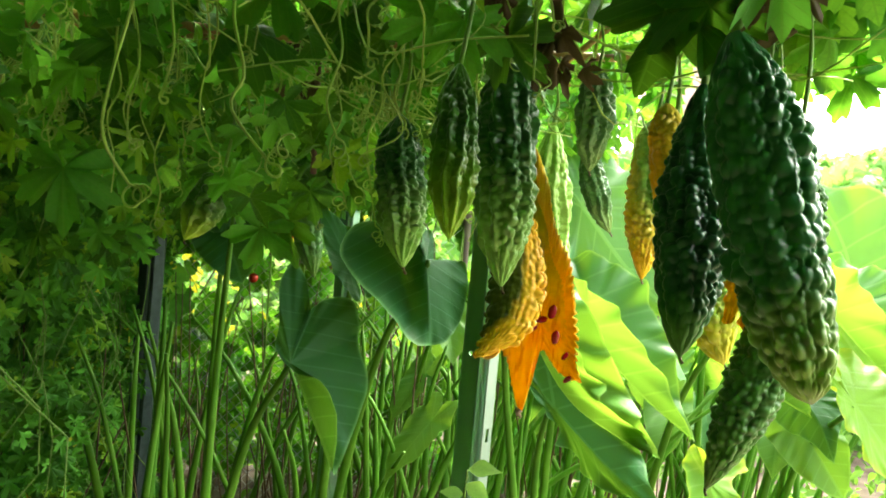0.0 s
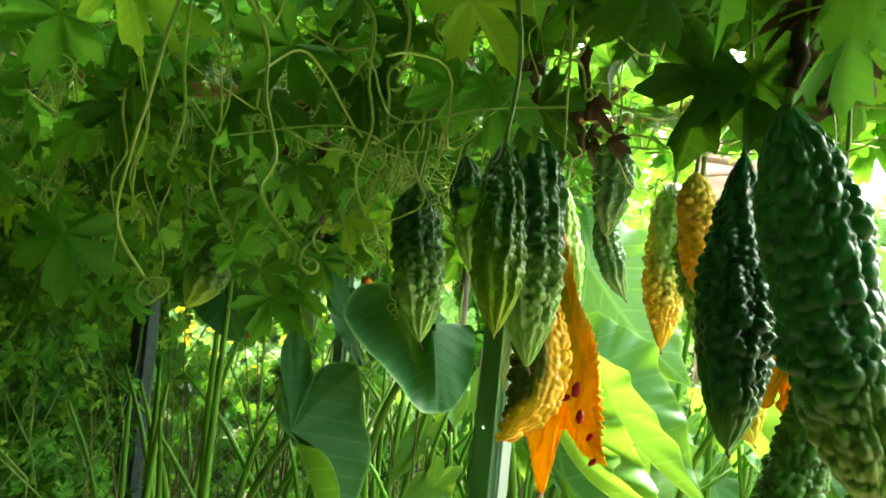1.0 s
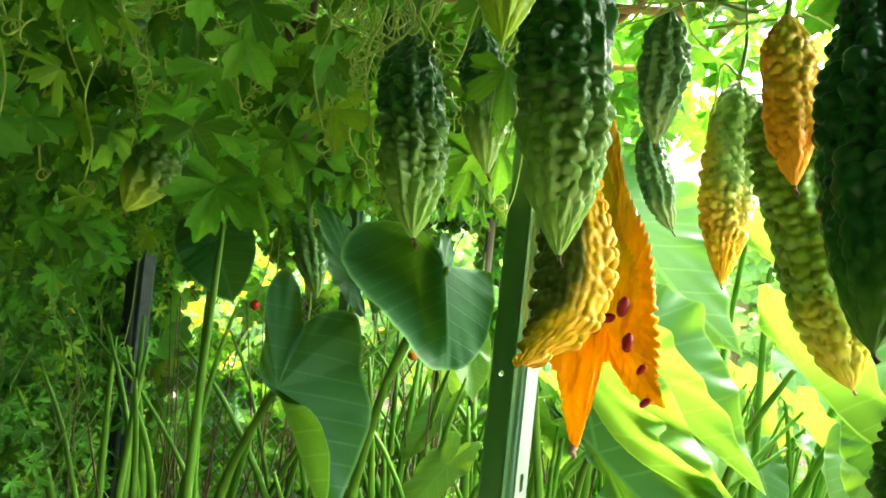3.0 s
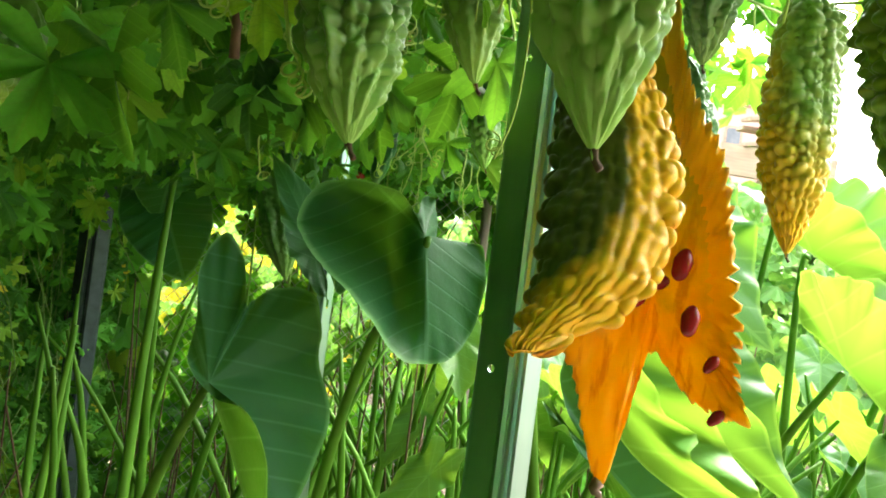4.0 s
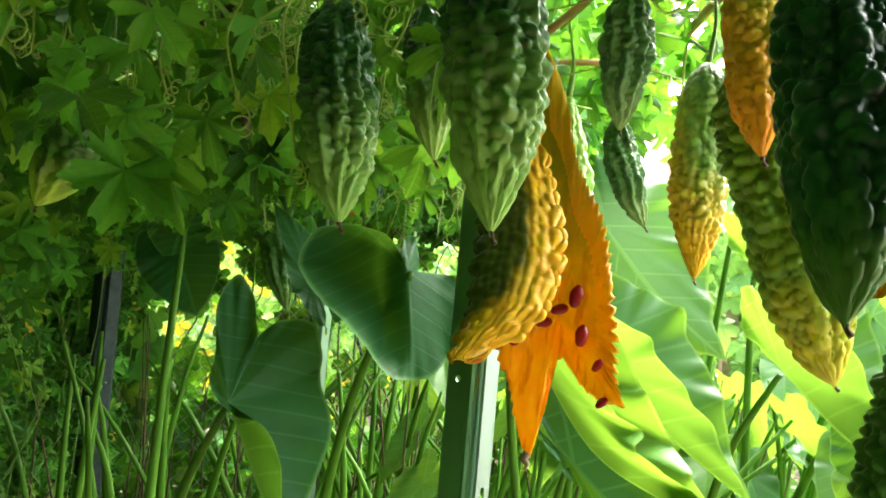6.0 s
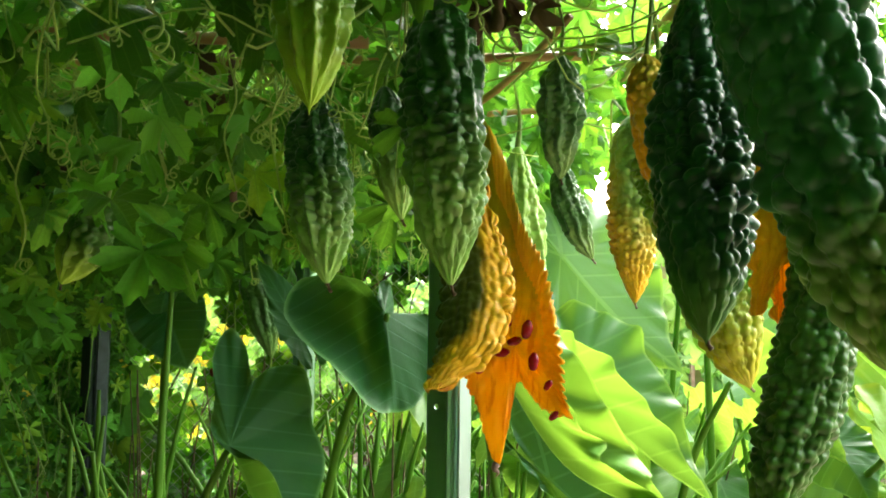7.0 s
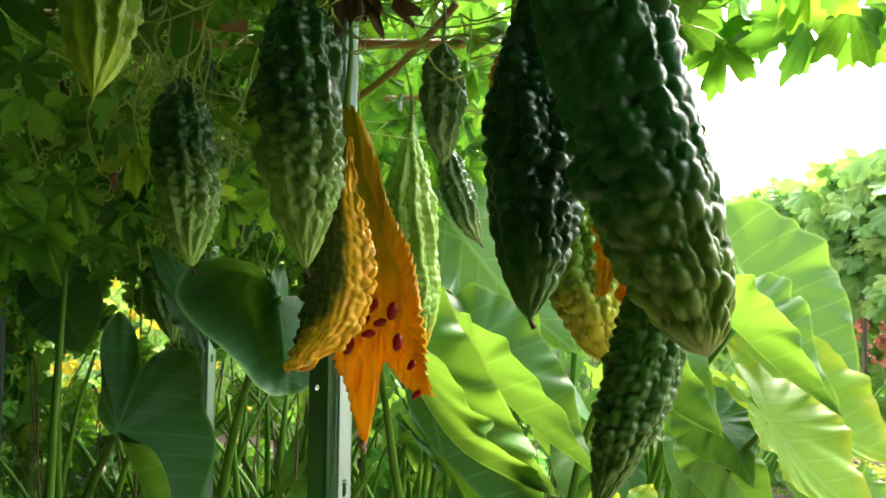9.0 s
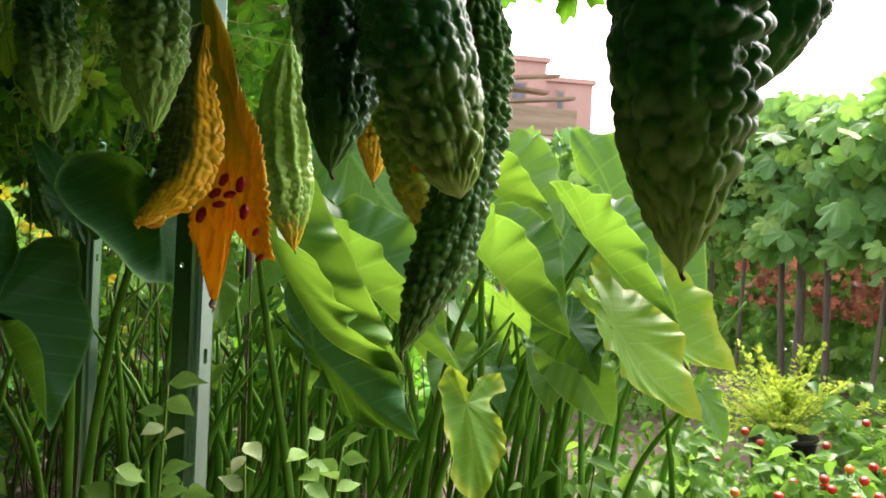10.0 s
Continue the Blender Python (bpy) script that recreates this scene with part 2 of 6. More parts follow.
M_STAKE = plain("grey_stake", (0.10, 0.08, 0.07), (0.22, 0.18, 0.15), 30, 0.8, 0, 0.4, 0.003, stretch=(1, 1, 0.1))
M_SOIL = plain("garden_soil", (0.06, 0.045, 0.03), (0.17, 0.13, 0.095), 7, 0.9, 0, 0.8, 0.03, detail=8)
# paled brick red: the haze of the distance is put into the colour
M_BRICK = plain("hazed_red_brick", (0.44, 0.29, 0.25), (0.52, 0.35, 0.30), 1.2, 0.8, 0, 0.2, 0.01)
M_REDLEAF = leaf_material("reddish_leaf", ((0.0, (0.10, 0.045, 0.03)), (0.6, (0.24, 0.10, 0.07)), (1.0, (0.34, 0.20, 0.14))), (0.3, 0.12, 0.07), 0.3, 0.6)
M_GLASS = plain("dark_window", (0.10, 0.12, 0.14), (0.2, 0.22, 0.25), 2, 0.2)
M_WIRE = plain("wire", (0.25, 0.27, 0.26), (0.4, 0.42, 0.4), 80, 0.4, 0.8)
M_BLACK = plain("black_plastic", (0.012, 0.012, 0.014), (0.03, 0.03, 0.03), 30, 0.45)
M_RED = plain("red_fruit", (0.42, 0.02, 0.01), (0.55, 0.04, 0.015), 40, 0.22, relief=0.05, spec=0.5)
M_ORANGE = plain("orange_fruit", (0.60, 0.13, 0.01), (0.70, 0.22, 0.02), 40, 0.25, relief=0.05, spec=0.5)
M_SEED = plain("seed_aril", (0.28, 0.005, 0.012), (0.42, 0.012, 0.02), 90, 0.18, relief=0.15, spec=0.5)
DARK, MID, LIGHT, PALE = (0.012, 0.085, 0.026), (0.010, 0.085, 0.010), (0.16, 0.32, 0.07), (0.31, 0.56, 0.13)
M_MELON_DARK = melon_material("melon_dark", DARK, (0.10, 0.24, 0.05), 0.80, 0.25, pale_spots=0.04)
M_MELON_BIG = melon_material("melon_big", (0.020, 0.13, 0.040), (0.27, 0.42, 0.08), 0.64, 0.42, pale_spots=0.05)
M_MELON_MID = melon_material("melon_mid", (0.045, 0.15, 0.045), (0.22, 0.36, 0.12), 0.6, 0.4, pale_spots=0.2)
M_MELON_GREEN = melon_material("melon_green", MID, PALE, 0.42, 0.55, pale_spots=0.05)
M_MELON_WARTY = melon_material("melon_warty", (0.030, 0.13, 0.022), (0.18, 0.32, 0.08), 0.80, 0.30, pale_spots=0.35)
M_MELON_YOUNG = melon_material("melon_young", (0.02, 0.10, 0.012), (0.34, 0.52, 0.05), 0.50, 0.45, pale_spots=0.15)
M_MELON_LIGHT = melon_material("melon_light", (0.24, 0.44, 0.08), (0.80, 0.50, 0.03), 0.82, 0.13, pale_spots=0.0)
M_MELON_TURN = melon_material("melon_turning", (0.18, 0.34, 0.10), (0.80, 0.48, 0.03), 0.48, 0.40, (0.85, 0.45, 0.02), 0.42, 0.68)
M_MELON_LIME = melon_material("melon_lime", (0.09, 0.25, 0.03), (0.66, 0.58, 0.04), 0.66, 0.36, pale_spots=0.10)
M_MELON_RIPE = melon_material("melon_ripe", (0.60, 0.44, 0.05), (0.82, 0.33, 0.02), 0.35, 0.5, (0.82, 0.36, 0.02), 0.30, 0.60)


# ---- mesh helpers ----
def mesh_object(name, verts, faces, mat, uv=None, smooth=True):
    me = bpy.data.meshes.new(name)
    me.from_pydata([tuple(v) for v in verts], [], [tuple(f) for f in faces])
    if uv is not None:
        layer = me.uv_layers.new(name="UVMap")
        loops = np.empty(len(me.loops), dtype=np.int32)
        me.loops.foreach_get("vertex_index", loops)
        layer.data.foreach_set("uv", np.asarray(uv, dtype=np.float32)[loops].ravel())
    if smooth:
        me.polygons.foreach_set("use_smooth", [True] * len(me.polygons))
    me.materials.append(mat)
    return me


def quad_mesh(name, V, F, U, mat):
    """A smooth mesh out of arrays of places, faces of one size and uv by vertex."""
    me = bpy.data.meshes.new(name)
    me.vertices.add(len(V))
    me.vertices.foreach_set("co", V.astype(np.float32).ravel())
    me.loops.add(F.size)
    me.loops.foreach_set("vertex_index", F.astype(np.int32).ravel())
    me.polygons.add(len(F))
    me.polygons.foreach_set("loop_start", np.arange(0, F.size, F.shape[1], dtype=np.int32))
    layer = me.uv_layers.new(name="UVMap")
    layer.data.foreach_set("uv", U[F.ravel()].astype(np.float32).ravel())
    me.polygons.foreach_set("use_smooth", np.ones(len(F), dtype=bool))
    me.update(calc_edges=True)
    me.materials.append(mat)
    return me


def part(name, me, parent=None, label="", m=None):
    ob = new(name, me)
    if parent:
        ob.parent = parent
    if m is not None:
        ob.matrix_basis = m
    return tagged(ob, label) if label else ob


def empty(name, label, category, place=(0, 0, 0), group="", kind=""):
    ob = new(name)
    ob.empty_display_size = 0.05
    ob.location = place
    return tagged(ob, label, category, group, kind)


def grid_faces(nu, nv, closed=False):
    f = []
    for j in range(nv - 1):
        for i in range(nu if closed else nu - 1):
            k = (i + 1) % nu
            f.append((j * nu + i, j * nu + k, (j + 1) * nu + k, (j + 1) * nu + i))
    return f


def bezier(p, n):
    """n points of the smooth curve through the points p."""
    p = [np.array(q, float) for q in p]
    if len(p) == 2:
        return np.array([p[0] + (p[1] - p[0]) * s for s in np.linspace(0, 1, n)])
    ext = [2 * p[0] - p[1]] + p + [2 * p[-1] - p[-2]]
    out = []
    for s in np.linspace(0, len(p) - 1 - 1e-9, n):
        i, u = int(s), s - int(s)
        a, b, c, d = ext[i:i + 4]
        out.append(0.5 * (2 * b + (c - a) * u + (2 * a - 5 * b + 4 * c - d) * u * u + (3 * b - a - 3 * c + d) * u ** 3))
    return np.array(out)


def tube_data(pts, radii, sides=6, squash=1.0):
    pts = np.array(pts)
    n = len(pts)
    radii = np.interp(np.linspace(0, 1, n), np.linspace(0, 1, len(radii)), radii)
    tang = np.gradient(pts, axis=0)
    tang /= np.linalg.norm(tang, axis=1)[:, None] + 1e-12
    ref = np.array((0.3, 0.9, 0.1)) if abs(tang[0][2]) > 0.7 else np.array((0, 0, 1.0))
    verts = []
    for p, t, r in zip(pts, tang, radii):
        a = np.cross(t, ref)
        a /= np.linalg.norm(a) + 1e-12
        b = np.cross(t, a)
        for k in range(sides):
            w = 2 * math.pi * k / sides
            verts.append(p + r * (math.cos(w) * a + squash * math.sin(w) * b))
    faces = grid_faces(sides, n, True)
    faces.append(tuple(range(sides))[::-1])
    faces.append(tuple(range((n - 1) * sides, n * sides)))
    return verts, faces


def tube(name, pts, radii, mat, sides=6, n=12, squash=1.0):
    v, f = tube_data(bezier(pts, n), radii, sides, squash)
    return mesh_object(name, v, f, mat)


def joined(name, datas, mat):
    """One mesh out of many (verts, faces)."""
    V, F, o = [], [], 0
    for v, f in datas:
        V.extend(v)
        F.extend(tuple(i + o for i in q) for q in f)
        o += len(v)
    return mesh_object(name, V, F, mat)


def box_data(x0, y0, z0, x1, y1, z1):
    v = [(x, y, z) for x in (x0, x1) for y in (y0, y1) for z in (z0, z1)]
    return v, [(0, 1, 3, 2), (4, 6, 7, 5), (0, 4, 5, 1), (2, 3, 7, 6), (0, 2, 6, 4), (1, 5, 7, 3)]


def board(name, mat, lx, ly, lz, bevel=0.004):
    bm = bmesh.new()
    bmesh.ops.create_cube(bm, size=1)
    bmesh.ops.scale(bm, vec=(lx, ly, lz), verts=bm.verts)
    bmesh.ops.bevel(bm, geom=bm.edges[:], offset=bevel, segments=2, affect="EDGES")
    me = bpy.data.meshes.new(name)
    bm.to_mesh(me)
    bm.free()
    me.materials.append(mat)
    return me


def scattered(name, variants, places, mat, parent=None):
    """Joins many copies of (verts, faces, uv) at the matrices given into one mesh."""
    V, F, U, o = [], [], [], 0
    for k, m in places:
        v, f, u = variants[k % len(variants)]
        a = np.array(m)
        V.append(v @ a[:3, :3].T + a[:3, 3])
        F.append(f + o)
        U.append(u)
        o += len(v)
    V, F, U = np.concatenate(V), np.concatenate(F), np.concatenate(U)
    me = quad_mesh(name, V, F, U, mat)
    return part(name, me, parent)


# ---- kinds of leaves ----
def lobed_leaf(rng, lobes=5, depth=0.45, teeth=0.10, n=42, curl=0.3, width=1.0):
    """A palmate leaf of length 1 from its stalk (origin) to its tip (+y), as triangles."""
    th = np.linspace(-2.62, 2.62, n)
    ph = th / 2.62 * (lobes / 2.0)
    lob = 1 - 2 * np.abs(ph - np.round(ph))
    size = 1.0 - 0.40 * np.abs(th / 2.62) ** 1.3
    g = np.clip((lob - 0.06) / 0.50, 0, 1)
    r = size * (1 - depth * (1 - g * g * (3 - 2 * g))) * (0.94 + 0.10 * lob + teeth * np.cos(2 * math.pi * 3 * ph) * (0.3 + 0.7 * g)) * (1 + rng.normal(0, 0.02, n))
    ox, oy = np.sin(th) * r * 0.72 * width, np.cos(th) * r * 0.72 + 0.0
    V, U = [(0, 0, 0)], [(0, 0)]
    f1, f2, f3 = rng.uniform(-curl, curl), rng.uniform(0.1, 0.5) * curl, rng.uniform(0, 6)
    for k in (0.5, 1.0):
        for x, y in zip(ox * k, oy * k):
            z = -f2 * (x * x + y * y) * 1.2 + abs(x) * f1 * 0.8 + 0.10 * curl * math.sin(7 * math.atan2(x, y) + f3) * k
            V.append((x, y, z))
            U.append((x, y))
    F = []
    for i in range(n - 1):
        F.append((0, 1 + i + 1, 1 + i))
        F.append((1 + i, 1 + i + 1, 1 + n + i + 1))
        F.append((1 + i, 1 + n + i + 1, 1 + n + i))
    return np.array(V), np.array(F), np.array(U)


def oval_leaf(rng, n=7, width=0.42, curl=0.3, point=1.0):
    """A pointed oval leaf, length 1 along +y, as triangles."""
    V, U, F = [], [], []
    f, d = rng.uniform(0.1, curl), rng.uniform(0.1, curl)
    for j in range(n):
        s = j / (n - 1)
        w = width * math.sin(math.pi * s ** 0.8) ** point * 0.5 + (0.004 if j in (0, n - 1) else 0)
        for u in (-1, 0, 1):
            V.append((u * w, s, abs(u) * w * f * 1.5 - d * s * s * 0.5 + 0.02 * math.sin(9 * s + 2 * u)))
            U.append((u * w, s))
    for j in range(n - 1):
        for i in range(2):
            a = j * 3 + i
            F += [(a, a + 1, a + 4), (a, a + 4, a + 3)]
    return np.array(V), np.array(F), np.array(U)


def leaf_pose(p, out, up, size, rng=None, jit=0.0):
    """A matrix that puts a leaf's stalk at p, its tip towards out and its face towards up."""
    y = Vector(out).normalized()
    z = Vector(up)
    if jit:
        y = (y + Vector(rng.normal(0, jit, 3))).normalized()
        z = z + Vector(rng.normal(0, jit, 3))
    x = y.cross(z).normalized()
    z = x.cross(y)
    m = Matrix((x, y, z)).transposed().to_4x4()
    return Matrix.Translation(p) @ m @ Matrix.Diagonal((size, size, size, 1))


def taro_leaf(attach, tip, face, width=1.0, fold=0.25, ripple=0.035, droop=0.1, seed=0, nr=14, nt=120, lobe=1.0):
    """A heart-shaped taro blade from its stalk's end to its tip, its upper face towards face. fold: how far the halves rise along the midrib."""
    rng = np.random.default_rng(seed)
    P, T = Vector(attach), Vector(tip)
    L = (T - P).length / 0.66
    th = np.linspace(-math.pi, math.pi, nt, endpoint=False)
    a = np.abs(th)
    knots = np.radians((0, 8, 20, 40, 62, 90, 118, 140, 155, 170, 180))
    r = np.interp(a, knots, (0.66, 0.60, 0.50, 0.40, 0.345, 0.32, 0.34, 0.38 * lobe, 0.35 * lobe, 0.14, 0.07))
    kern = np.array((1, 2, 3, 4, 3, 2, 1)) / 16.0
    r = np.convolve(np.concatenate((r[-3:], r, r[:3])), kern, "valid")
    r[nt // 2] = 0.66
    ph = rng.uniform(0, 6, 3)
    V, U = [(0, 0, 0)], [(0, 0)]
    for j in range(1, nr + 1):
        k = j / nr
        for w, q in zip(th, r):
            x, y = math.sin(w) * q * k, math.cos(w) * q * k
            lat = y - 0.55 * abs(x)
            ax, sg = abs(x) * width, math.copysign(1, x)
            ang = math.atan(fold * (1 - 0.6 * ax))
            xx, z = sg * ax * math.cos(ang), ax * math.sin(ang)
            z -= droop * (y / 0.66) * (y / 0.66 - 1) * (1 if y > 0 else -0.3)
            z += ripple * 0.45 * math.cos(2 * math.pi * 9 * lat) * min(1, abs(x) * 7) * k
            z += ripple * k ** 3 * (math.sin(7 * w + ph[0]) + 0.6 * math.sin(12 * w + ph[1]) + 0.25 * math.sin(23 * w + ph[2])) * (0.25 + min(1, abs(w)))
            V.append((xx, y, z))
            U.append((x, y))
    F = [(0, 1 + (i + 1) % nt, 1 + i) for i in range(nt)]
    for j in range(nr - 1):
        for i in range(nt):
            k, b = (i + 1) % nt, 1 + j * nt
            F.append((b + i, b + k, b + nt + k, b + nt + i))
    m = leaf_pose(P, T - P, Vector(face), L)
    V = [m @ Vector(v) for v in V]
    return V, F, U


def taro_mesh(data, mat, nr=14, nt=120):
    """The blade's mesh, with the share of the way to its margin kept for the material."""
    me = mesh_object("taro_blade", data[0], data[1], mat, data[2])
    k = [0.0] + [j / nr for j in range(1, nr + 1) for i in range(nt)]
    me.attributes.new("margin", "FLOAT", "POINT").data.foreach_set("value", k)
    return me


# ---- kinds of fruit ----
def warts(th, s, cols, rows, rng, round_=0.75):
    """Height 0 to 1 of rounded knobs on a jittered lattice over the turn th (0 to 1) and the length s (0 to 1)."""
    jx, jy, jr = rng.uniform(-0.2, 0.2, (rows + 2, cols)), rng.uniform(-0.32, 0.32, (rows + 2, cols)), rng.uniform(0.5, 1.05, (rows + 2, cols))
    lift = rng.uniform(0, 1, cols)
    X, Y0 = th * cols, s * rows
    h = np.zeros_like(X)
    for dx in (-1, 0, 1):
        for dy in (-1, 0, 1):
            ci = np.floor(X).astype(int) + dx
            c = ci % cols
            Y = Y0 + lift[c]
            ri = np.clip(np.floor(Y).astype(int) + dy, 0, rows + 1)
            px, py, pr = ci + 0.5 + jx[ri, c], np.floor(Y) + dy + 0.5 + jy[ri, c], jr[ri, c]
            d2 = ((X - px) ** 2 + (Y - py) ** 2) / (round_ * pr) ** 2
            h = np.maximum(h, pr * np.clip(1 - d2, 0, 1) ** 0.7)
    return h


def bitter_melon(top, tip, radius, mat, label, bend=(0, 0), ridges=8, ridge=0.12, wart=0.12, rows=26, seed=0, neck=0.30, point=0.42,
                 stem_to=None, turn=0.0, fine_mesh=False, broken=0.35, blunt=0.85, group="bitter melons on the trellis", spike=0.006):
    """A hanging bitter melon from its stalk end to its tip, with long ridges and rows of knobs between them."""
    rng = np.random.default_rng(seed)
    nu, nv = (168, 230) if fine_mesh else (104, 130)
    top, tip = np.array(top, float), np.array(tip, float)
    axis = tip - top
    L = np.linalg.norm(axis)
    rows = min(rows, round(L * ridges / (math.pi * radius)))
    s = np.linspace(0, 1, nv)
    th = np.arange(nu) / nu
    S, TH = np.meshgrid(s, th, indexing="ij")
    a = np.clip(S / neck, 0, 1)
    b = np.clip((1 - S) / point, 0, 1)
    body = (0.10 + 0.90 * (a * (2 - a)) ** 0.8) * (0.02 + 0.98 * np.sin(b * math.pi / 2) ** blunt)
    live = np.clip(S / 0.10, 0, 1) * np.clip((1 - S) / 0.03, 0, 1)
    wob = 0.10 * np.sin(2 * math.pi * (S * 2.3 + rng.uniform())) * np.sin(2 * math.pi * TH + rng.uniform(0, 6))
    drift = 0.16 * np.sin(2 * math.pi * S * 1.3 + rng.uniform(0, 6)) + 0.07 * np.sin(2 * math.pi * S * 4.1 + rng.uniform(0, 6) + 6 * TH)
    phase = TH * ridges + turn + drift
    crest = np.abs(np.cos(math.pi * phase)) ** 5
    along = warts(((phase + 0.5) / ridges) % 1.0, S, ridges, int(rows * 0.55), rng, 0.75)
    swell = 0.8 + 0.35 * np.sin(2 * math.pi * (2.2 * S + rng.uniform()) + 5 * np.floor(phase + 0.5))
    lump = (1 - broken) * swell + broken * 1.25 * along
    beads = warts((phase / ridges) % 1.0, S, ridges * 2, rows, rng, 0.68)
    small = warts((TH + 0.03) % 1.0, S, ridges * 4, int(rows * 1.6), rng, 0.5)
    patchy = np.clip(0.75 + 0.45 * np.sin(2 * math.pi * (1.1 * S + TH + rng.uniform())), 0.55, 1.1)
    h = 1.35 * ridge * crest * lump + 1.45 * wart * np.maximum(beads * patchy, 0.35 * small) * (1 - 0.45 * crest)
    R = radius * body * (1 + 0.05 * wob + (h - 0.10) * live)
    z = axis / L
    x = np.cross((0, 1, 0), z)
    x /= np.linalg.norm(x)
    y = np.cross(z, x)
    bow = (4 * s * (1 - s))[:, None] * L
    mid = top + axis * s[:, None] + bow * (bend[0] * x + bend[1] * y)
    P = mid[:, None, :] + R[:, :, None] * (np.cos(2 * math.pi * TH)[:, :, None] * x + np.sin(2 * math.pi * TH)[:, :, None] * y)
    P[0, :, :], P[-1, :, :] = top, tip + z * 0.003
    j, i = np.meshgrid(np.arange(nv - 1), np.arange(nu), indexing="ij")
    k = (i + 1) % nu
    F = np.stack((j * nu + i, j * nu + k, (j + 1) * nu + k, (j + 1) * nu + i), -1).reshape(-1, 4)
    thing = empty("bitter_melon", label, "bitter melon", tuple(top), group)
    o = np.array(top)
    part("fruit", quad_mesh("fruit", P.reshape(-1, 3) - o, F, np.stack((TH, S), -1).reshape(-1, 2), mat), thing)
    if stem_to is None:
        stem_to = top + np.array((rng.uniform(-0.02, 0.02), rng.uniform(-0.02, 0.02), max(0.05, 1.66 - top[2])))
    st = np.array(stem_to, float)
    pts = [(0, 0, 0.0), (st - o) * 0.3 + np.array((0.006, 0.004, 0)), (st - o) * 0.7 - np.array((0.005, 0.004, 0)), st - o]
    pts[0] = tuple(z * 0.004)
    part("stem", tube("stem", pts, (radius * 0.12, 0.0018, 0.0022), M_STEM, 6, 14), thing)
    if spike:
        part("dried_flower", tube("dried_flower", [tip - o - z * 0.002, tip - o + z * spike * 0.6 + 0.001, tip - o + z * spike + np.array((0.003, 0, 0))], (0.0022, 0.0014, 0.0018), M_BARK, 5, 5), thing)
    return thing


def valve(name, centre, across, half, bulge, outer, inner, seed, parent, skew=0.0, nu=54, nv=110, thick=0.004, knob=0.0055, cols=5, rows=20, widths=(0.22, 0.32, 0.6, 1.0, 0.6, 0.02), rim=None):
    """One valve of a split ripe melon: a curved sheet along the curve through centre, across its direction, warty outside and smooth within."""
    rng = np.random.default_rng(seed)
    C = bezier(centre, nv)
    s = np.linspace(0, 1, nv)
    u = np.linspace(-1, 1, nu)
    A = np.array(across, float)
    A /= np.linalg.norm(A)
    T = np.gradient(C, axis=0)
    T /= np.linalg.norm(T, axis=1)[:, None]
    N = np.cross(T, A)
    N /= np.linalg.norm(N, axis=1)[:, None]
    w = half * np.interp(s, np.linspace(0, 1, len(widths)), widths)
    scallop = 0.0032 * np.clip(s * 6, 0, 1) * (np.abs(np.sin(s * 41 + rng.uniform(0, 6))) + 0.6 * np.sin(s * 67) - 0.3)
    S, U = np.meshgrid(s, u, indexing="ij")
    knobs = warts((U * 0.5 + 0.5) * 0.98, S, cols, rows, rng, 0.7) * (0.40 + 0.75 * np.abs(U) ** 2) * np.clip(S / 0.08, 0, 1)
    arc = bulge * (1 - U ** 2)
    crease = 0.0004 * np.sin(18 * U + 5 * np.sin(9 * S)) + 0.0008 * np.sin(31 * S + 6 * U + 3 * np.sin(4 * U))
    sheet = C[:, None, :] + A * (w[:, None, None] * (U + skew * S * (1 - U ** 2))[:, :, None]) + A * (scallop[:, None] * np.sign(U) * np.abs(U) ** 6)[:, :, None] + N[:, None, :] * (arc * (w[:, None] / w.max()))[:, :, None]
    out_ = sheet + N[:, None, :] * (thick * 0.5 + knob * knobs)[:, :, None]
    in_ = sheet - N[:, None, :] * (thick * 0.5 + crease + knob * knobs * np.clip(np.clip((np.abs(U) - 0.62) / 0.2, 0, 1) + 0.7 * np.clip((0.5 - S) / 0.2, 0, 1), 0, 1))[:, :, None]
    edge = np.zeros_like(U)
    edge[:, 0] = edge[:, -1] = 1
    edge[-1, :] = 1
    out_ = np.where(edge[:, :, None] > 0, sheet + N[:, None, :] * 0.001, out_)
    n = nu * nv
    F = [f for f in grid_faces(nu, nv)]
    V1 = out_.reshape(-1, 3)
    V2 = np.where(edge[:, :, None] > 0, sheet - N[:, None, :] * 0.001, in_).reshape(-1, 3)
    uv = np.stack((U * 0.5 + 0.5, S), -1).reshape(-1, 2)
    border = [j * nu for j in range(nv)] + [(nv - 1) * nu + i for i in range(1, nu)] + [j * nu + nu - 1 for j in range(nv - 2, -1, -1)] + [i for i in range(nu - 2, 0, -1)]
    me = bpy.data.meshes.new(name)
    V = np.vstack((V1, V2))
    faces = F + [tuple(i + n for i in f[::-1]) for f in F]
    for a_, b_ in zip(border, border[1:] + border[:1]):
        faces.append((b_, a_, a_ + n, b_ + n))
    ob = mesh_object(name, V, faces, outer, np.vstack((uv, uv)))
    ob.materials.append(inner)
    k = len(F)
    ids = [0] * k + [1] * k + [0] * (len(faces) - 2 * k)
    ob.polygons.foreach_set("material_index", ids)
    whole = part(name, ob, parent)
    for side, start, count, fat, mat in rim or ():
        # a row of swollen knobs along one edge
        edge_line = sheet[:, -1 if side > 0 else 0, :]
        m = count * 9
        e = np.linspace(start, 0.985, m)
        line = np.stack([np.interp(e, s, edge_line[:, k]) for k in range(3)], -1) - A * side * 0.0015
        beat = np.cumsum(rng.uniform(0.75, 1.25, m)) / 9.0
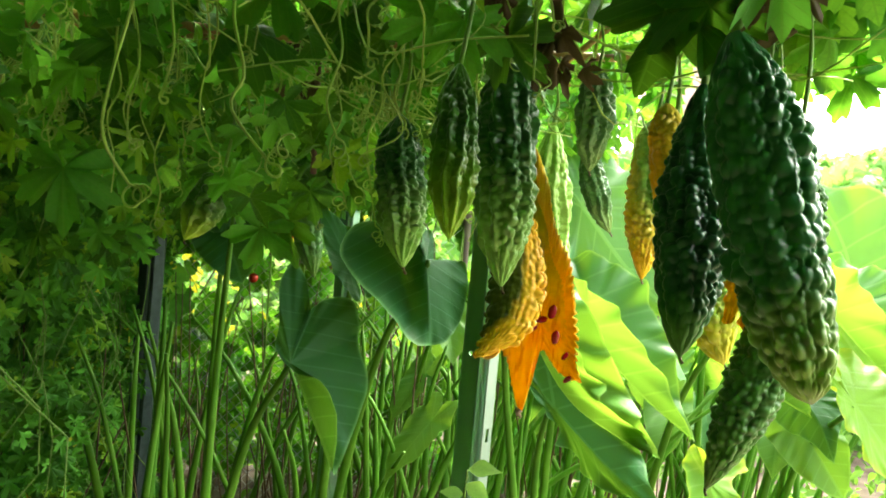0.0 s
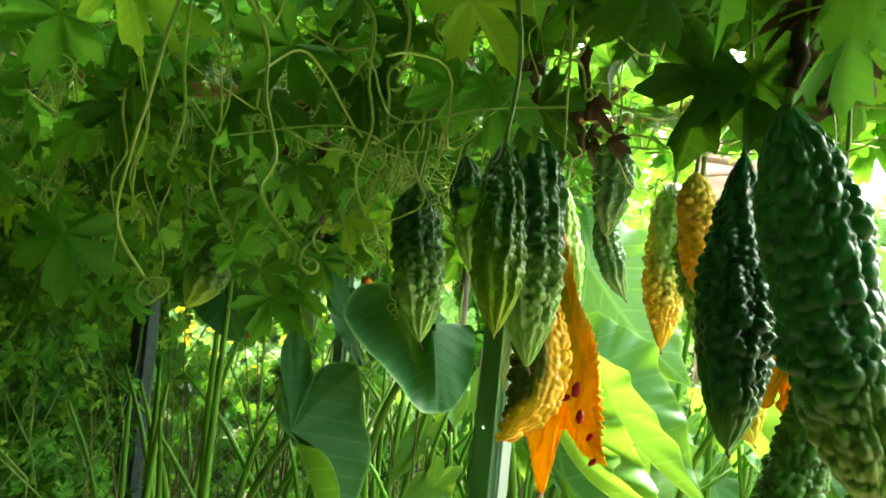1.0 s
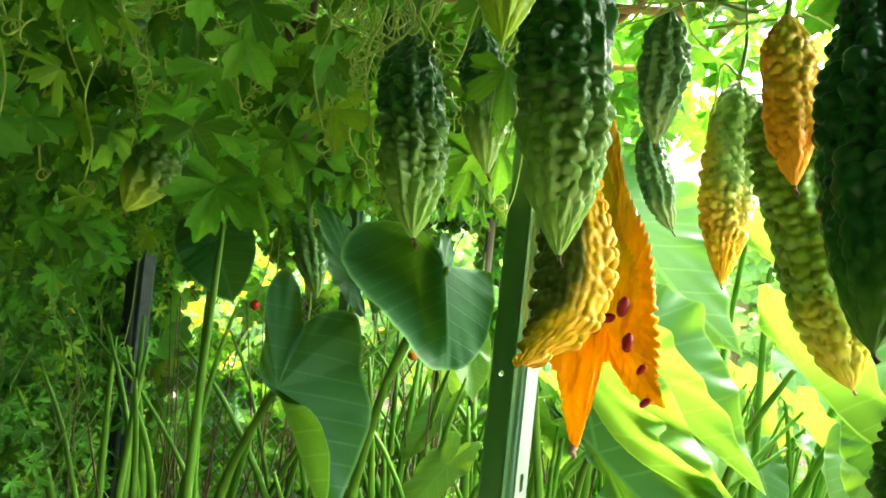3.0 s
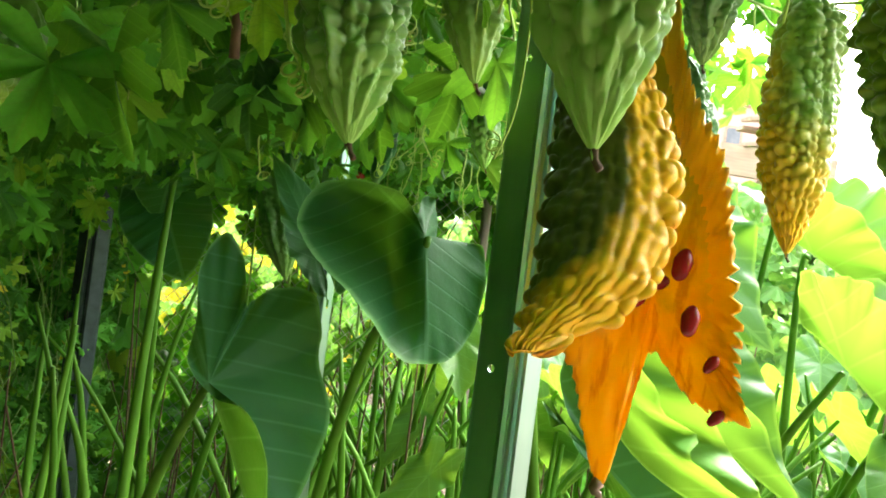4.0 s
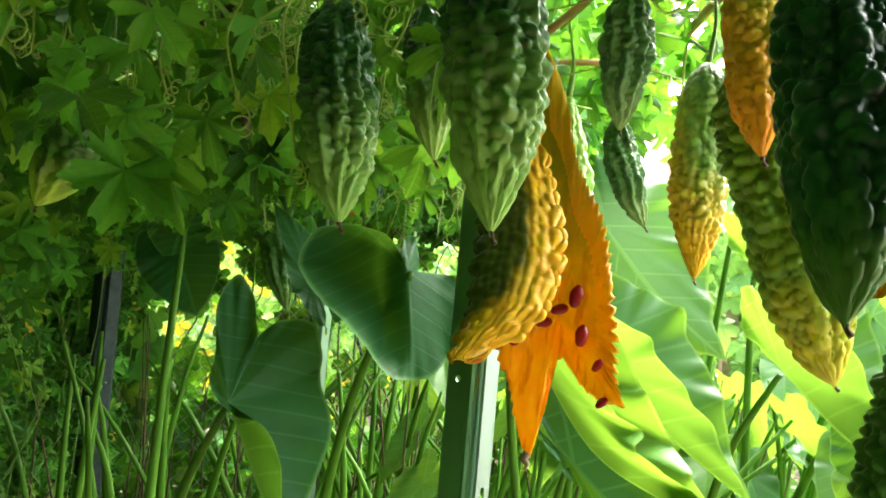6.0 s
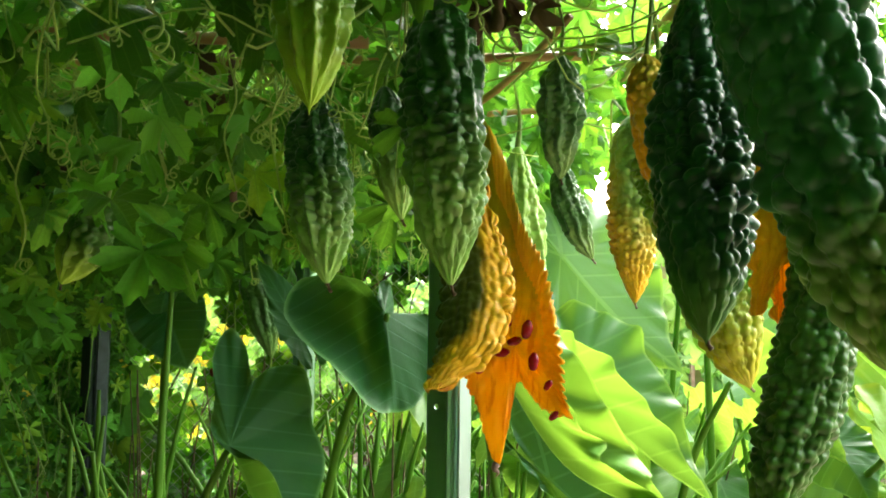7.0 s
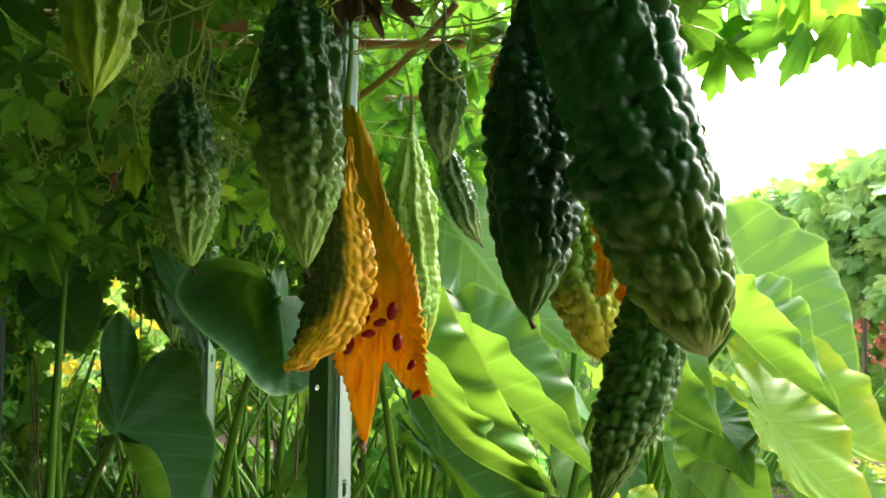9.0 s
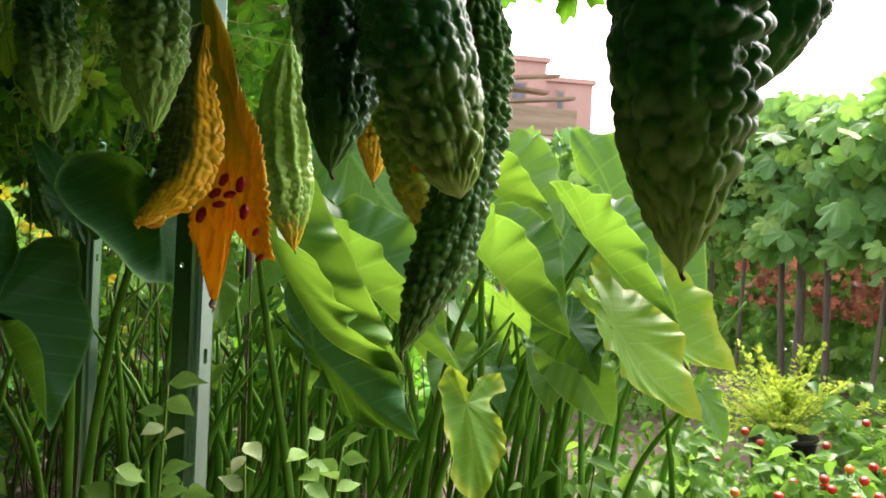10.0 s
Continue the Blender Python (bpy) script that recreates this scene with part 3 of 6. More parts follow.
        grow = np.clip((e - start) / 0.15, 0.25, 1) * np.clip((1.05 - e) / 0.2, 0.3, 1)
        rad = fat * grow * (0.42 + 0.6 * np.abs(np.sin(math.pi * beat)) ** 0.8 + 0.12 * np.sin(2.3 * beat))
        line = line + A * (side * 0.25 * rad)[:, None] + N[np.clip((e * (nv - 1)).astype(int), 0, nv - 1)] * (0.5 * rad * np.sin(1.7 * beat))[:, None]
        v, f = tube_data(line, rad, 10)
        part("warty_rim", mesh_object("warty_rim", v, f, mat, np.stack((np.full(len(v), 0.5 + 0.45 * side), np.repeat(e, 10)), -1)), whole, "swollen knobs along the split edge")
    return whole


def torn_sheet(centre, outline, inner, outer, parent, seed, warty, thick=0.0035, nr=22, nt=250):
    """The opened wall of a ripe melon, torn into tongues: a sheet from centre out to a closed margin, smooth flesh in front and warty rind behind.
    warty: the shares of the way round between which the margin is set with swollen knobs."""
    q = np.random.default_rng(seed)
    A, P = np.array(centre, float), [np.array(p, float) for p in outline]
    n = len(P)
    edge = []
    for u in np.linspace(0, n, nt, endpoint=False):
        i, f = int(u), u - int(u)
        a, b, c, d = (P[(i + j) % n] for j in (-1, 0, 1, 2))
        edge.append(0.5 * (2 * b + (c - a) * f + (2 * a - 5 * b + 4 * c - d) * f * f + (3 * b - a - 3 * c + d) * f ** 3))
    E = np.array(edge)
    turn = np.arange(nt) / nt
    rim = np.clip((turn - warty[0]) / 0.04, 0, 1) * np.clip((warty[1] - turn) / 0.04, 0, 1)
    way = np.concatenate(((0.0,), np.cumsum(np.linalg.norm(np.diff(E, axis=0), axis=1))))
    beat = np.abs(np.sin(math.pi * way / 0.0088 + 0.8 * np.sin(way * 90)))
    frayed = 0.0016 * np.sin(way * 700) + 0.0010 * np.sin(way * 2100 + 1)
    out_dir = (E - A) / np.linalg.norm(E - A, axis=1)[:, None]
    E = E + out_dir * (rim * 0.0062 * (beat - 0.35) + (1 - rim) * frayed)[:, None]
    front, back, U = [A + (0, -thick / 2, 0)], [A + (0, thick / 2, 0)], [(0.5, 0.45)]
    zs = E[:, 2]
    lo, hi = zs.min(), zs.max()
    for j in range(1, nr + 1):
        k = j / nr
        ring = A + (E - A) * k
        crease = 0.0006 * np.sin(26 * turn * 2 * math.pi + 4 * k) * k + 0.0007 * np.sin(17 * k + 9 * np.sin(2 * math.pi * turn))
        knob = rim * np.clip((k - 0.62) / 0.12, 0, 1) * np.clip((1.02 - k) / 0.10, 0, 1)
        knob = knob * (0.0030 + 0.0075 * beat * np.abs(np.sin(9.5 * k + 2 * np.sin(way * 160))))
        y0 = -thick / 2 * (1 if j < nr else 0.25) - crease - knob + 0.010 * k * (1 - k)
        y1 = thick / 2 * (1 if j < nr else 0.25) + knob * 0.8 + 0.010 * k * (1 - k)
        for i in range(nt):
            front.append(ring[i] + (0, y0[i], 0))
            back.append(ring[i] + (0, y1[i], 0))
            U.append((0.5 + 0.5 * k * math.sin(2 * math.pi * turn[i]), (hi - ring[i][2]) / (hi - lo)))
    F = [(0, 1 + i, 1 + (i + 1) % nt) for i in range(nt)]
    ids = [0] * nt
    for j in range(nr - 1):
        for i in range(nt):
            m, b = (i + 1) % nt, 1 + j * nt
            F.append((b + i, b + nt + i, b + nt + m, b + m))
            ids.append(1 if (j + 1) / nr > 0.66 and rim[i] > 0.5 else 0)
    N = len(front)
    faces = F + [tuple(v + N for v in f[::-1]) for f in F]
    ids = ids + [1] * len(F)
    b = 1 + (nr - 1) * nt
    faces += [(b + i, b + i + N, b + (i + 1) % nt + N, b + (i + 1) % nt) for i in range(nt)]
    ids += [1] * nt
    me = mesh_object("valve", np.vstack((front, back)), faces, inner, U + U)
    me.materials.append(outer)
    me.polygons.foreach_set("material_index", ids)
    return part("valve", me, parent)


# ---- ground, sky line and far things ----
rng = np.random.default_rng(11)
n = 90
gx = np.sign(np.linspace(-1, 1, n)) * (np.abs(np.linspace(-1, 1, n)) ** 4) * 300
V, F = [], grid_faces(n, n)
for yy in gx:
    for xx in gx:
        near = 1.0 if abs(xx) < 8 and abs(yy) < 12 else 0.0
        V.append((xx, yy + 3, near * (0.05 * noise.noise((xx * 1.3, yy * 1.3, 0)) + 0.02 * noise.noise((xx * 5, yy * 5, 3)))))
ground = part("ground", mesh_object("ground", V, F, M_SOIL))
tagged(ground, "brown garden soil with clods and litter", "ground", kind="structure")


def block_building(place, parts, windows, label):
    b = empty("apartment_building", label, "building", place)
    for k, (x0, y0, x1, y1, h) in enumerate(parts):
        v, f = box_data(x0, y0, 0, x1, y1, h)
        part("wall", mesh_object("wall", v, f, M_BRICK, smooth=False), b)
        v, f = box_data(x0 - 0.15, y0 - 0.15, h, x1 + 0.15, y1 + 0.15, h + 0.25)
        part("roof", mesh_object("roof", v, f, M_BRICK, smooth=False), b)
    for x, z, w, h in windows:
        win = part("window", mesh_object("window", *box_data(x - w / 2, -0.06, z, x + w / 2, -0.02, z + h), M_WOOD, smooth=False), b)
        part("pane", mesh_object("pane", *box_data(x - w / 2 + 0.12, -0.09, z + 0.12, x + w / 2 - 0.12, -0.065, z + h - 0.12), M_GLASS, smooth=False), win)
    return b


block_building((11.0, 44, 0), [(0, 0, 3.4, 8, 10.9), (3.4, 0.4, 6.2, 8, 10.0)], [(1.9, 8.6, 0.9, 1.2), (4.2, 8.2, 0.5, 1.3), (1.0, 5.6, 0.9, 1.2), (4.8, 5.4, 0.9, 1.2)],
               "far red-brick flats with a stepped flat roof")
block_building((27.5, 44, 0), [(0, 0, 5.5, 7, 8.6), (2.0, 1.0, 5.5, 7, 9.3)], [(1.5, 6.5, 0.9, 1.2), (3.5, 6.5, 0.9, 1.2)],
               "far low reddish flats behind the hedge")

# ---- steel posts ----
PROFILE = [(-0.028, 0.020), (-0.026, 0.014), (-0.027, 0.004), (-0.006, -0.012), (-0.003, -0.016), (0.001, -0.015), (0.003, -0.010), (0.006, -0.010), (0.009, -0.014), (0.012, -0.014), (0.026, 0.001), (0.027, 0.008), (0.024, 0.010)]


def steel_post(x, y, z1, label, holes=(), mat=None, turn=0.0, scale=1.0):
    """A rolled steel post with a ribbed face; holes: heights of (round hole, slot) punched through the faces."""
    p = empty("steel_post", label, "post", (x, y, 0), "posts of the trellis")
    mat = mat or M_STEEL
    c, s = math.cos(turn), math.sin(turn)
    prof = [Vector((scale * (a * c - b * s), scale * (a * s + b * c))) for a, b in PROFILE]
    bm = bmesh.new()
    for i in range(len(prof) - 1):
        a, b = prof[i], prof[i + 1]
        cuts = sorted([(h - 0.5 * l, h + 0.5 * l) for seg, h, l in holes if seg == i])
        z = -0.3
        spans = []
        for lo, hi in cuts:
            spans += [(z, lo - 0.012, None), (lo - 0.012, hi + 0.012, (lo, hi))]
            z = hi + 0.012
        spans.append((z, z1, None))
        for lo, hi, hole in spans:
            q = [bm.verts.new((*a, lo)), bm.verts.new((*b, lo)), bm.verts.new((*b, hi)), bm.verts.new((*a, hi))]
            if hole is None:
                bm.faces.new(q)
                continue
            mid, d = (a + b) / 2, (b - a).normalized() * 0.0035
            ring, m = [], 12
            half = max(0.0, (hole[1] - hole[0]) / 2 - 0.0035)
            for k in range(m):
                w = 2 * math.pi * k / m + math.pi / m
                e = mid + d * math.cos(w)
                ring.append(bm.verts.new((*e, (hole[0] + hole[1]) / 2 + 0.0035 * math.sin(w) + math.copysign(half, math.sin(w)))))
            edges = [bm.edges.new((q[k], q[(k + 1) % 4])) for k in range(4)] + [bm.edges.new((ring[k], ring[(k + 1) % m])) for k in range(m)]
            bmesh.ops.triangle_fill(bm, edges=edges, use_beauty=True)
    bmesh.ops.remove_doubles(bm, verts=bm.verts, dist=0.0002)
    bmesh.ops.recalc_face_normals(bm, faces=bm.faces)
    me = bpy.data.meshes.new("post")
    bm.to_mesh(me)
    bm.free()
    me.materials.append(mat)
    ob = part("rail", me, p)
    ob.modifiers.new("sheet", "SOLIDIFY").thickness = 0.002
    return p


steel_post(0.073, 1.295, 1.95, "galvanised steel trellis post with punched holes", [(2, 1.154, 0.007), (2, 1.42, 0.007), (2, 0.62, 0.007), (9, 1.031, 0.022), (9, 0.76, 0.022)])
steel_post(-0.262, 2.35, 1.95, "grey steel trellis post deep in the arbour", [(2, 1.40, 0.012), (9, 1.12, 0.02)])
steel_post(-0.945, 2.8, 1.95, "dark painted steel post beside the vine wall", [], M_GREENPOST, 0.0, 1.5)

# ---- bamboo and sticks of the trellis roof ----


def pole(name, a, b, r, mat, label, knots=5, category="pole"):
    a, b = np.array(a, float), np.array(b, float)
    pts, rad = [], []
    for k in range(knots):
        for e, f in ((0.0, 1.14), (0.04, 1.0), (0.5, 0.97), (0.96, 1.0)):
            s = (k + e) / knots
            pts.append(a + (b - a) * s + np.array((0, 0, -0.012 * math.sin(math.pi * s))))
            rad.append(r * f)
    v, f = tube_data(np.array(pts), rad, 10)
    o = np.array(v[0])
    ob = part(name, mesh_object(name, np.array(v) - a, f, mat))
    ob.location = a
    return tagged(ob, label, category, "poles of the trellis roof")


pole("bamboo_pole", (-1.6, 1.42, 1.60), (0.30, 1.467, 1.652), 0.007, M_BAMBOO, "tan bamboo cane lashed across the trellis roof", 7)
pole("bamboo_pole", (-1.5, 1.20, 1.63), (-0.02, 1.22, 1.585), 0.0075, M_BAMBOO, "tan bamboo cane under the vine leaves", 6)
pole("bamboo_pole", (-0.4, 1.92, 1.66), (0.30, 1.902, 1.678), 0.006, M_BAMBOO, "thin bamboo cane across the trellis roof", 5)
pole("bamboo_pole", (-1.5, 2.30, 1.70), (0.10, 2.34, 1.71), 0.009, M_BAMBOO, "bamboo cane across the trellis roof", 7)
pole("bamboo_pole", (0.10, 1.62, 1.60), (0.24, 1.40, 1.69), 0.006, M_BAMBOO, "short slanting bamboo cane", 3)
pole("bamboo_pole", (0.36, -0.6, 1.72), (0.42, 1.9, 1.74), 0.009, M_BAMBOO, "bamboo edge cane of the trellis roof", 9)
pole("bamboo_pole", (-0.95, -0.6, 1.70), (-0.93, 3.0, 1.74), 0.010, M_BAMBOO, "bamboo edge cane of the trellis roof", 9)
pole("dry_stick", (-0.225, 1.34, 1.75), (-0.215, 1.36, 1.40), 0.005, M_BARK, "brown dry vine stick hanging from the roof", 4, "stick")
for k in range(5):
    pole("bamboo_pole", (-1.9, -0.3 + 0.75 * k, 1.77), (0.30 if k < 3 else 0.0, -0.28 + 0.75 * k, 1.78), 0.007, M_BAMBOO, "bamboo cane on top of the trellis", 7)

# ---- the vine: roof, hanging wall, near leaves ----
LEAVES = [lobed_leaf(rng, 5, rng.uniform(0.44, 0.60), 0.10, 97, 0.9, rng.uniform(0.9, 1.15)) for k in range(7)]
LEAVES_FAR = [lobed_leaf(rng, 5, rng.uniform(0.54, 0.68), 0.12, 41, 0.6) for k in range(6)]
LEAVES_COARSE = [lobed_leaf(rng, 5, rng.uniform(0.2, 0.32), 0.1, 16, 0.6) for k in range(6)]
vine = empty("bitter_melon_vine", "dense green bitter melon vine over the trellis", "vine", (0, 1, 0))
VO = Vector((0, -1, 0))


def edge_x(y):
    # last term widens the roof over its unseen near end, to keep light out
    return 0.42 + 0.26 * max(0.0, y - 0.9) + 0.7 * min(1.0, max(0.0, 0.35 - y) * 4)


# leaves that can be picked out one by one: (stalk end, direction of the tip, facing, size)
NEAR = [
    ((-0.44, 0.98, 1.37), (0.05, -0.1, -1), (0.2, -1, 0.2), 0.125), ((-0.50, 0.92, 1.44), (-0.2, -0.1, -1), (0.1, -1, 0.1), 0.10),
    ((-0.40, 1.00, 1.52), (0.1, -0.1, -1), (0.4, -1, 0.1), 0.10), ((-0.50, 1.05, 1.60), (0.2, 0, -1), (0.2, -1, 0), 0.11),
    ((-0.33, 0.98, 1.46), (0.15, 0, -1), (-0.5, -1, 0.1), 0.085), ((-0.23, 1.48, 1.44), (0.15, -0.1, -1), (0.3, -1, 0.4), 0.115),
    ((-0.28, 1.46, 1.47), (-0.3, -0.1, -0.8), (0.1, -1, 0.3), 0.095), ((-0.20, 1.50, 1.41), (0.5, 0, -0.8), (0.2, -1, 0.5), 0.085),
    ((-0.22, 1.03, 1.32), (-0.25, -0.1, -1), (0.5, -1, 0.1), 0.085), ((-0.19, 1.04, 1.33), (0.15, -0.1, -1), (-0.4, -1, 0.2), 0.09),
    ((-0.26, 1.02, 1.38), (0.1, -0.1, -1), (-0.6, -0.8, 0), 0.075), ((-0.17, 1.06, 1.37), (0.3, 0, -0.9), (0.2, -1, 0.4), 0.07),
    ((0.00, 0.80, 1.535), (0.1, -0.2, -0.7), (0, -0.9, -0.5), 0.10), ((0.045, 0.83, 1.53), (0.5, -0.1, -0.5), (0.2, -0.9, -0.4), 0.085),
    ((-0.03, 0.82, 1.54), (-0.6, -0.1, -0.4), (0, -0.9, -0.5), 0.08), ((0.17, 0.74, 1.545), (-0.2, -0.1, -1), (0.1, -1, -0.2), 0.12),
    ((0.205, 0.73, 1.55), (0.25, -0.05, -1), (-0.3, -1, -0.2), 0.115), ((0.18, 0.76, 1.57), (-0.7, 0, -0.5), (0, -1, -0.4), 0.10),
    ((0.23, 0.78, 1.58), (0.6, 0, -0.3), (0.1, -0.9, -0.6), 0.10), 
    ((0.40, 0.90, 1.66), (0.5, 0, -0.8), (-0.3, -1, 0.2), 0.12), ((0.10, 0.66, 1.60), (-0.3, 0, -0.6), (0, -0.8, -0.6), 0.10),
    ((-0.13, 0.95, 1.56), (0.1, -0.1, -0.6), (0.2, -0.8, -0.5), 0.11), ((-0.20, 0.90, 1.58), (-0.4, -0.1, -0.5), (0, -0.8, -0.5), 0.11),
    ((-0.08, 1.06, 1.55), (0.3, 0, -0.9), (0.1, -1, 0), 0.10), ((-0.36, 0.75, 1.55), (-0.2, -0.1, -0.9), (0.4, -0.9, 0), 0.10),
    ((-0.30, 0.72, 1.58), (0.2, -0.1, -0.8), (0.1, -1, -0.1), 0.10), ((0.02, 1.10, 1.46), (0.1, 0, -1), (0.2, -1, 0), 0.085),
    ((0.03, 1.32, 1.42), (0.2, 0, -1), (0.4, -1, 0), 0.09), ((-0.28, 1.10, 1.53), (0.1, 0, -1), (0.3, -1, 0.1), 0.09),
]
r = np.random.default_rng(27)
for k in range(34):
    # the sunlit edge of the roof
    e = r.uniform(0, 1)
    p = (0.43 + 0.42 * e + r.normal(0, 0.02), r.uniform(1.05, 1.45), 1.62 + 0.05 * e + r.uniform(0, 0.07))
    NEAR.append((p, (r.normal(0.35, 0.4), r.normal(0, 0.2), -r.uniform(0.3, 1.1)), (r.normal(0, 0.4), -1, r.normal(0, 0.4)), r.uniform(0.085, 0.125) / 0.8))
for k in range(46):
    # leaves that hang clear of the roof and the side wall
    x = r.uniform(-0.62, 0.0)
    p = (x, r.uniform(1.15, 1.75), 1.50 - abs(r.normal(0, 0.10)) - (0.10 if x < -0.25 else 0.0))
    p = (p[0], p[1], max(p[2], 1.40 if x > -0.60 else 1.24))
    NEAR.append((p, (r.normal(0, 0.4), r.normal(-0.1, 0.2), -1), (r.normal(0.3, 0.4), -1, r.uniform(0.1, 0.7)), r.uniform(0.055, 0.085) / 0.8))
for k, (p, d, u, size) in enumerate(NEAR):
    v, f, uv = LEAVES[k % len(LEAVES)]
    key = k % len(LEAVES)
    me = bpy.data.meshes.get("vine_leaf_%d" % key) or mesh_object("vine_leaf_%d" % key, v, f, M_VINE, uv)
    part("leaf", me, vine, m=Matrix.Translation(VO) @ leaf_pose(p, d, u, size * 0.76))


def roof_leaf_places(count, seed, low, high, y0=-3.0, y1=5.2, x0=-2.4, size=(0.05, 0.095)):
    r = np.random.default_rng(seed)
    out = []
    while len(out) < count:
        x, y = r.uniform(x0, 0.9), r.uniform(y0, y1)
        if x > edge_x(y) + r.normal(0, 0.06):
            continue
        if y > 1.75 and x > 0.0 + 0.22 * (y - 1.75) + r.normal(0, 0.12) and (x > 0.25 or r.uniform() > 0.15):
            continue
        if x > 0.1 and y > 1.4 and r.uniform() > 0.7:
            continue
        dip = 0.05 * math.sin(3.1 * x + 1) * math.sin(2.3 * y) + (0.13 if x < -0.2 and y > 0.9 else 0.0) * r.uniform(0, 1)
        z = r.uniform(low, high) - dip
        if y < 0.75 and -0.35 < x < 0.35 and z < 1.56:
            continue
        if x > 0.05 and 0.65 < y < 1.8 and z < 1.66:
            continue
        if x > -0.35 and 0.8 < y < 1.5 and z < 1.62 and r.uniform() < 0.55:
            continue
        w = r.uniform(0, 2 * math.pi)
        d = (math.cos(w), math.sin(w), -r.uniform(0.1, 1.3))
        m = leaf_pose((x, y, z), d, (r.normal(0, 0.5), -0.5 + r.normal(0, 0.4), 0.7), r.uniform(*size), r, 0.1)
        out.append((int(r.integers(0, 1000)), Matrix.Translation(VO) @ m))
    return out


# pieces of the roof that hang nearest to the way, each a leaf of its own
near_roof = roof_leaf_places(190, 21, 1.52, 1.66, 1.0, 2.0, -0.75, (0.045, 0.08))
for k, m in near_roof:
    v, f, uv = LEAVES[k % len(LEAVES)]
    key = k % len(LEAVES)
    me = bpy.data.meshes.get("vine_leaf_%d" % key) or mesh_object("vine_leaf_%d" % key, v, f, M_VINE, uv)
    part("leaf", me, vine, m=m)
# roof_foliage also runs on unseen behind the start, to darken the arbour
tagged(scattered("roof_foliage", LEAVES_FAR, roof_leaf_places(6800, 22, 1.60, 1.88, size=(0.065, 0.12)), M_VINE, vine), "dense vine leaves on the trellis roof", kind="stuff")
# extra roof beyond the arbour, added to shade the background
tagged(scattered("back_foliage", LEAVES_COARSE, roof_leaf_places(1900, 25, 1.62, 1.95, 3.2, 5.0, -3.2, (0.18, 0.28)), M_VINE, vine), "vine leaves over the far end of the arbour, added for shade", kind="stuff")
# added layer above the roof that cuts the light coming through
tagged(scattered("upper_foliage", LEAVES_COARSE, roof_leaf_places(2700, 26, 1.92, 2.06, -3.0, 4.5, -2.6, (0.16, 0.26)), M_VINE, vine), "upper layer of vine leaves added on the trellis to block light", kind="stuff")
tagged(scattered("hanging_foliage", LEAVES_FAR, roof_leaf_places(1500, 23, 1.44, 1.66, 0.9, 3.2, -1.4, (0.035, 0.065)), M_VINE, vine), "vine leaves hanging under the roof", kind="stuff")

r = np.random.default_rng(28)
screen = []
for k in range(380):
    x, y = r.uniform(-0.05, 0.50), r.uniform(1.75, 2.6)
    screen.append((int(r.integers(0, 1000)), Matrix.Translation(VO) @ leaf_pose((x, y, r.uniform(1.58, 1.95)), (r.normal(0, 0.5), r.normal(0, 0.4), -0.8), (r.normal(0, 0.5), -1, 0.4), r.uniform(0.05, 0.09), r, 0.2)))
tagged(scattered("sunlit_foliage", LEAVES_FAR, screen, M_VINE, vine), "sunlit vine leaves at the open side of the roof", kind="stuff")
r = np.random.default_rng(29)
shade = []
# large leaves out of view, added to shade the fruit and leaves below
for k in range(520):
    shade.append((int(r.integers(0, 1000)), Matrix.Translation(VO) @ leaf_pose((r.uniform(0.0, 0.60), r.uniform(0.2, 1.36), r.uniform(1.76, 2.0)), (r.normal(0, 0.6), r.normal(0, 0.6), -0.3), (r.normal(0, 0.4), -0.3, 1), r.uniform(0.12, 0.19), r, 0.2)))
tagged(scattered("canopy_foliage", LEAVES_COARSE, shade, M_VINE, vine), "thick unseen vine leaves above the hanging fruit, added for shade", kind="stuff")
r = np.random.default_rng(24)
drops = []
while len(drops) < 1100:
    y = r.uniform(1.25, 3.2)
    x = r.uniform(-1.1, -0.25 - 0.05 * y)
    z = 1.56 - abs(r.normal(0, 0.15)) - 0.08 * (1 + math.sin(9 * x + 4 * y))
    if z < (1.34 if x > -0.25 - 0.22 * y else 1.16) or noise.noise((x * 6, y * 4, z * 6)) > 0.15:
        continue
    drops.append((int(r.integers(0, 1000)), Matrix.Translation(VO) @ leaf_pose((x, y, z), (r.normal(0, 0.4), r.normal(0, 0.4), -1), (0.3, -1 + r.normal(0, 0.4), 0.3), r.uniform(0.035, 0.07), r, 0.2)))
tagged(scattered("drooping_foliage", LEAVES_FAR, drops, M_VINE, vine), "vine shoots drooping from the roof", kind="stuff")

# the vine wall at the arbour's side
wall_vine = empty("vine_wall", "dark green tangled vine wall with thin tendrils", "vine", (-1.1, 2, 0))
WO = Vector((1.1, -2, 0))
r = np.random.default_rng(31)
places, yellow = [], []
for k in range(7600):
    y = r.uniform(0.6, 3.3)
    x = -0.76 - 0.10 * (y - 0.8) - abs(r.normal(0, 0.16)) + 0.05 * math.sin(7 * y)
    z = r.uniform(0.02, 1.7)
    if noise.noise((x * 3, y * 5, z * 5)) > 0.12:
        continue
    m = Matrix.Translation(WO) @ leaf_pose((x, y, z), (r.normal(0, 0.5), r.normal(0, 0.5), -0.8), (1, -0.8 + r.normal(0, 0.4), 0.4), r.uniform(0.03, 0.065), r, 0.2)
    (yellow if r.uniform() < 0.015 and z < 1.1 else places).append((int(r.integers(0, 1000)), m))
# backing leaves, mostly unseen, added to keep outside light from the arbour
thick = []
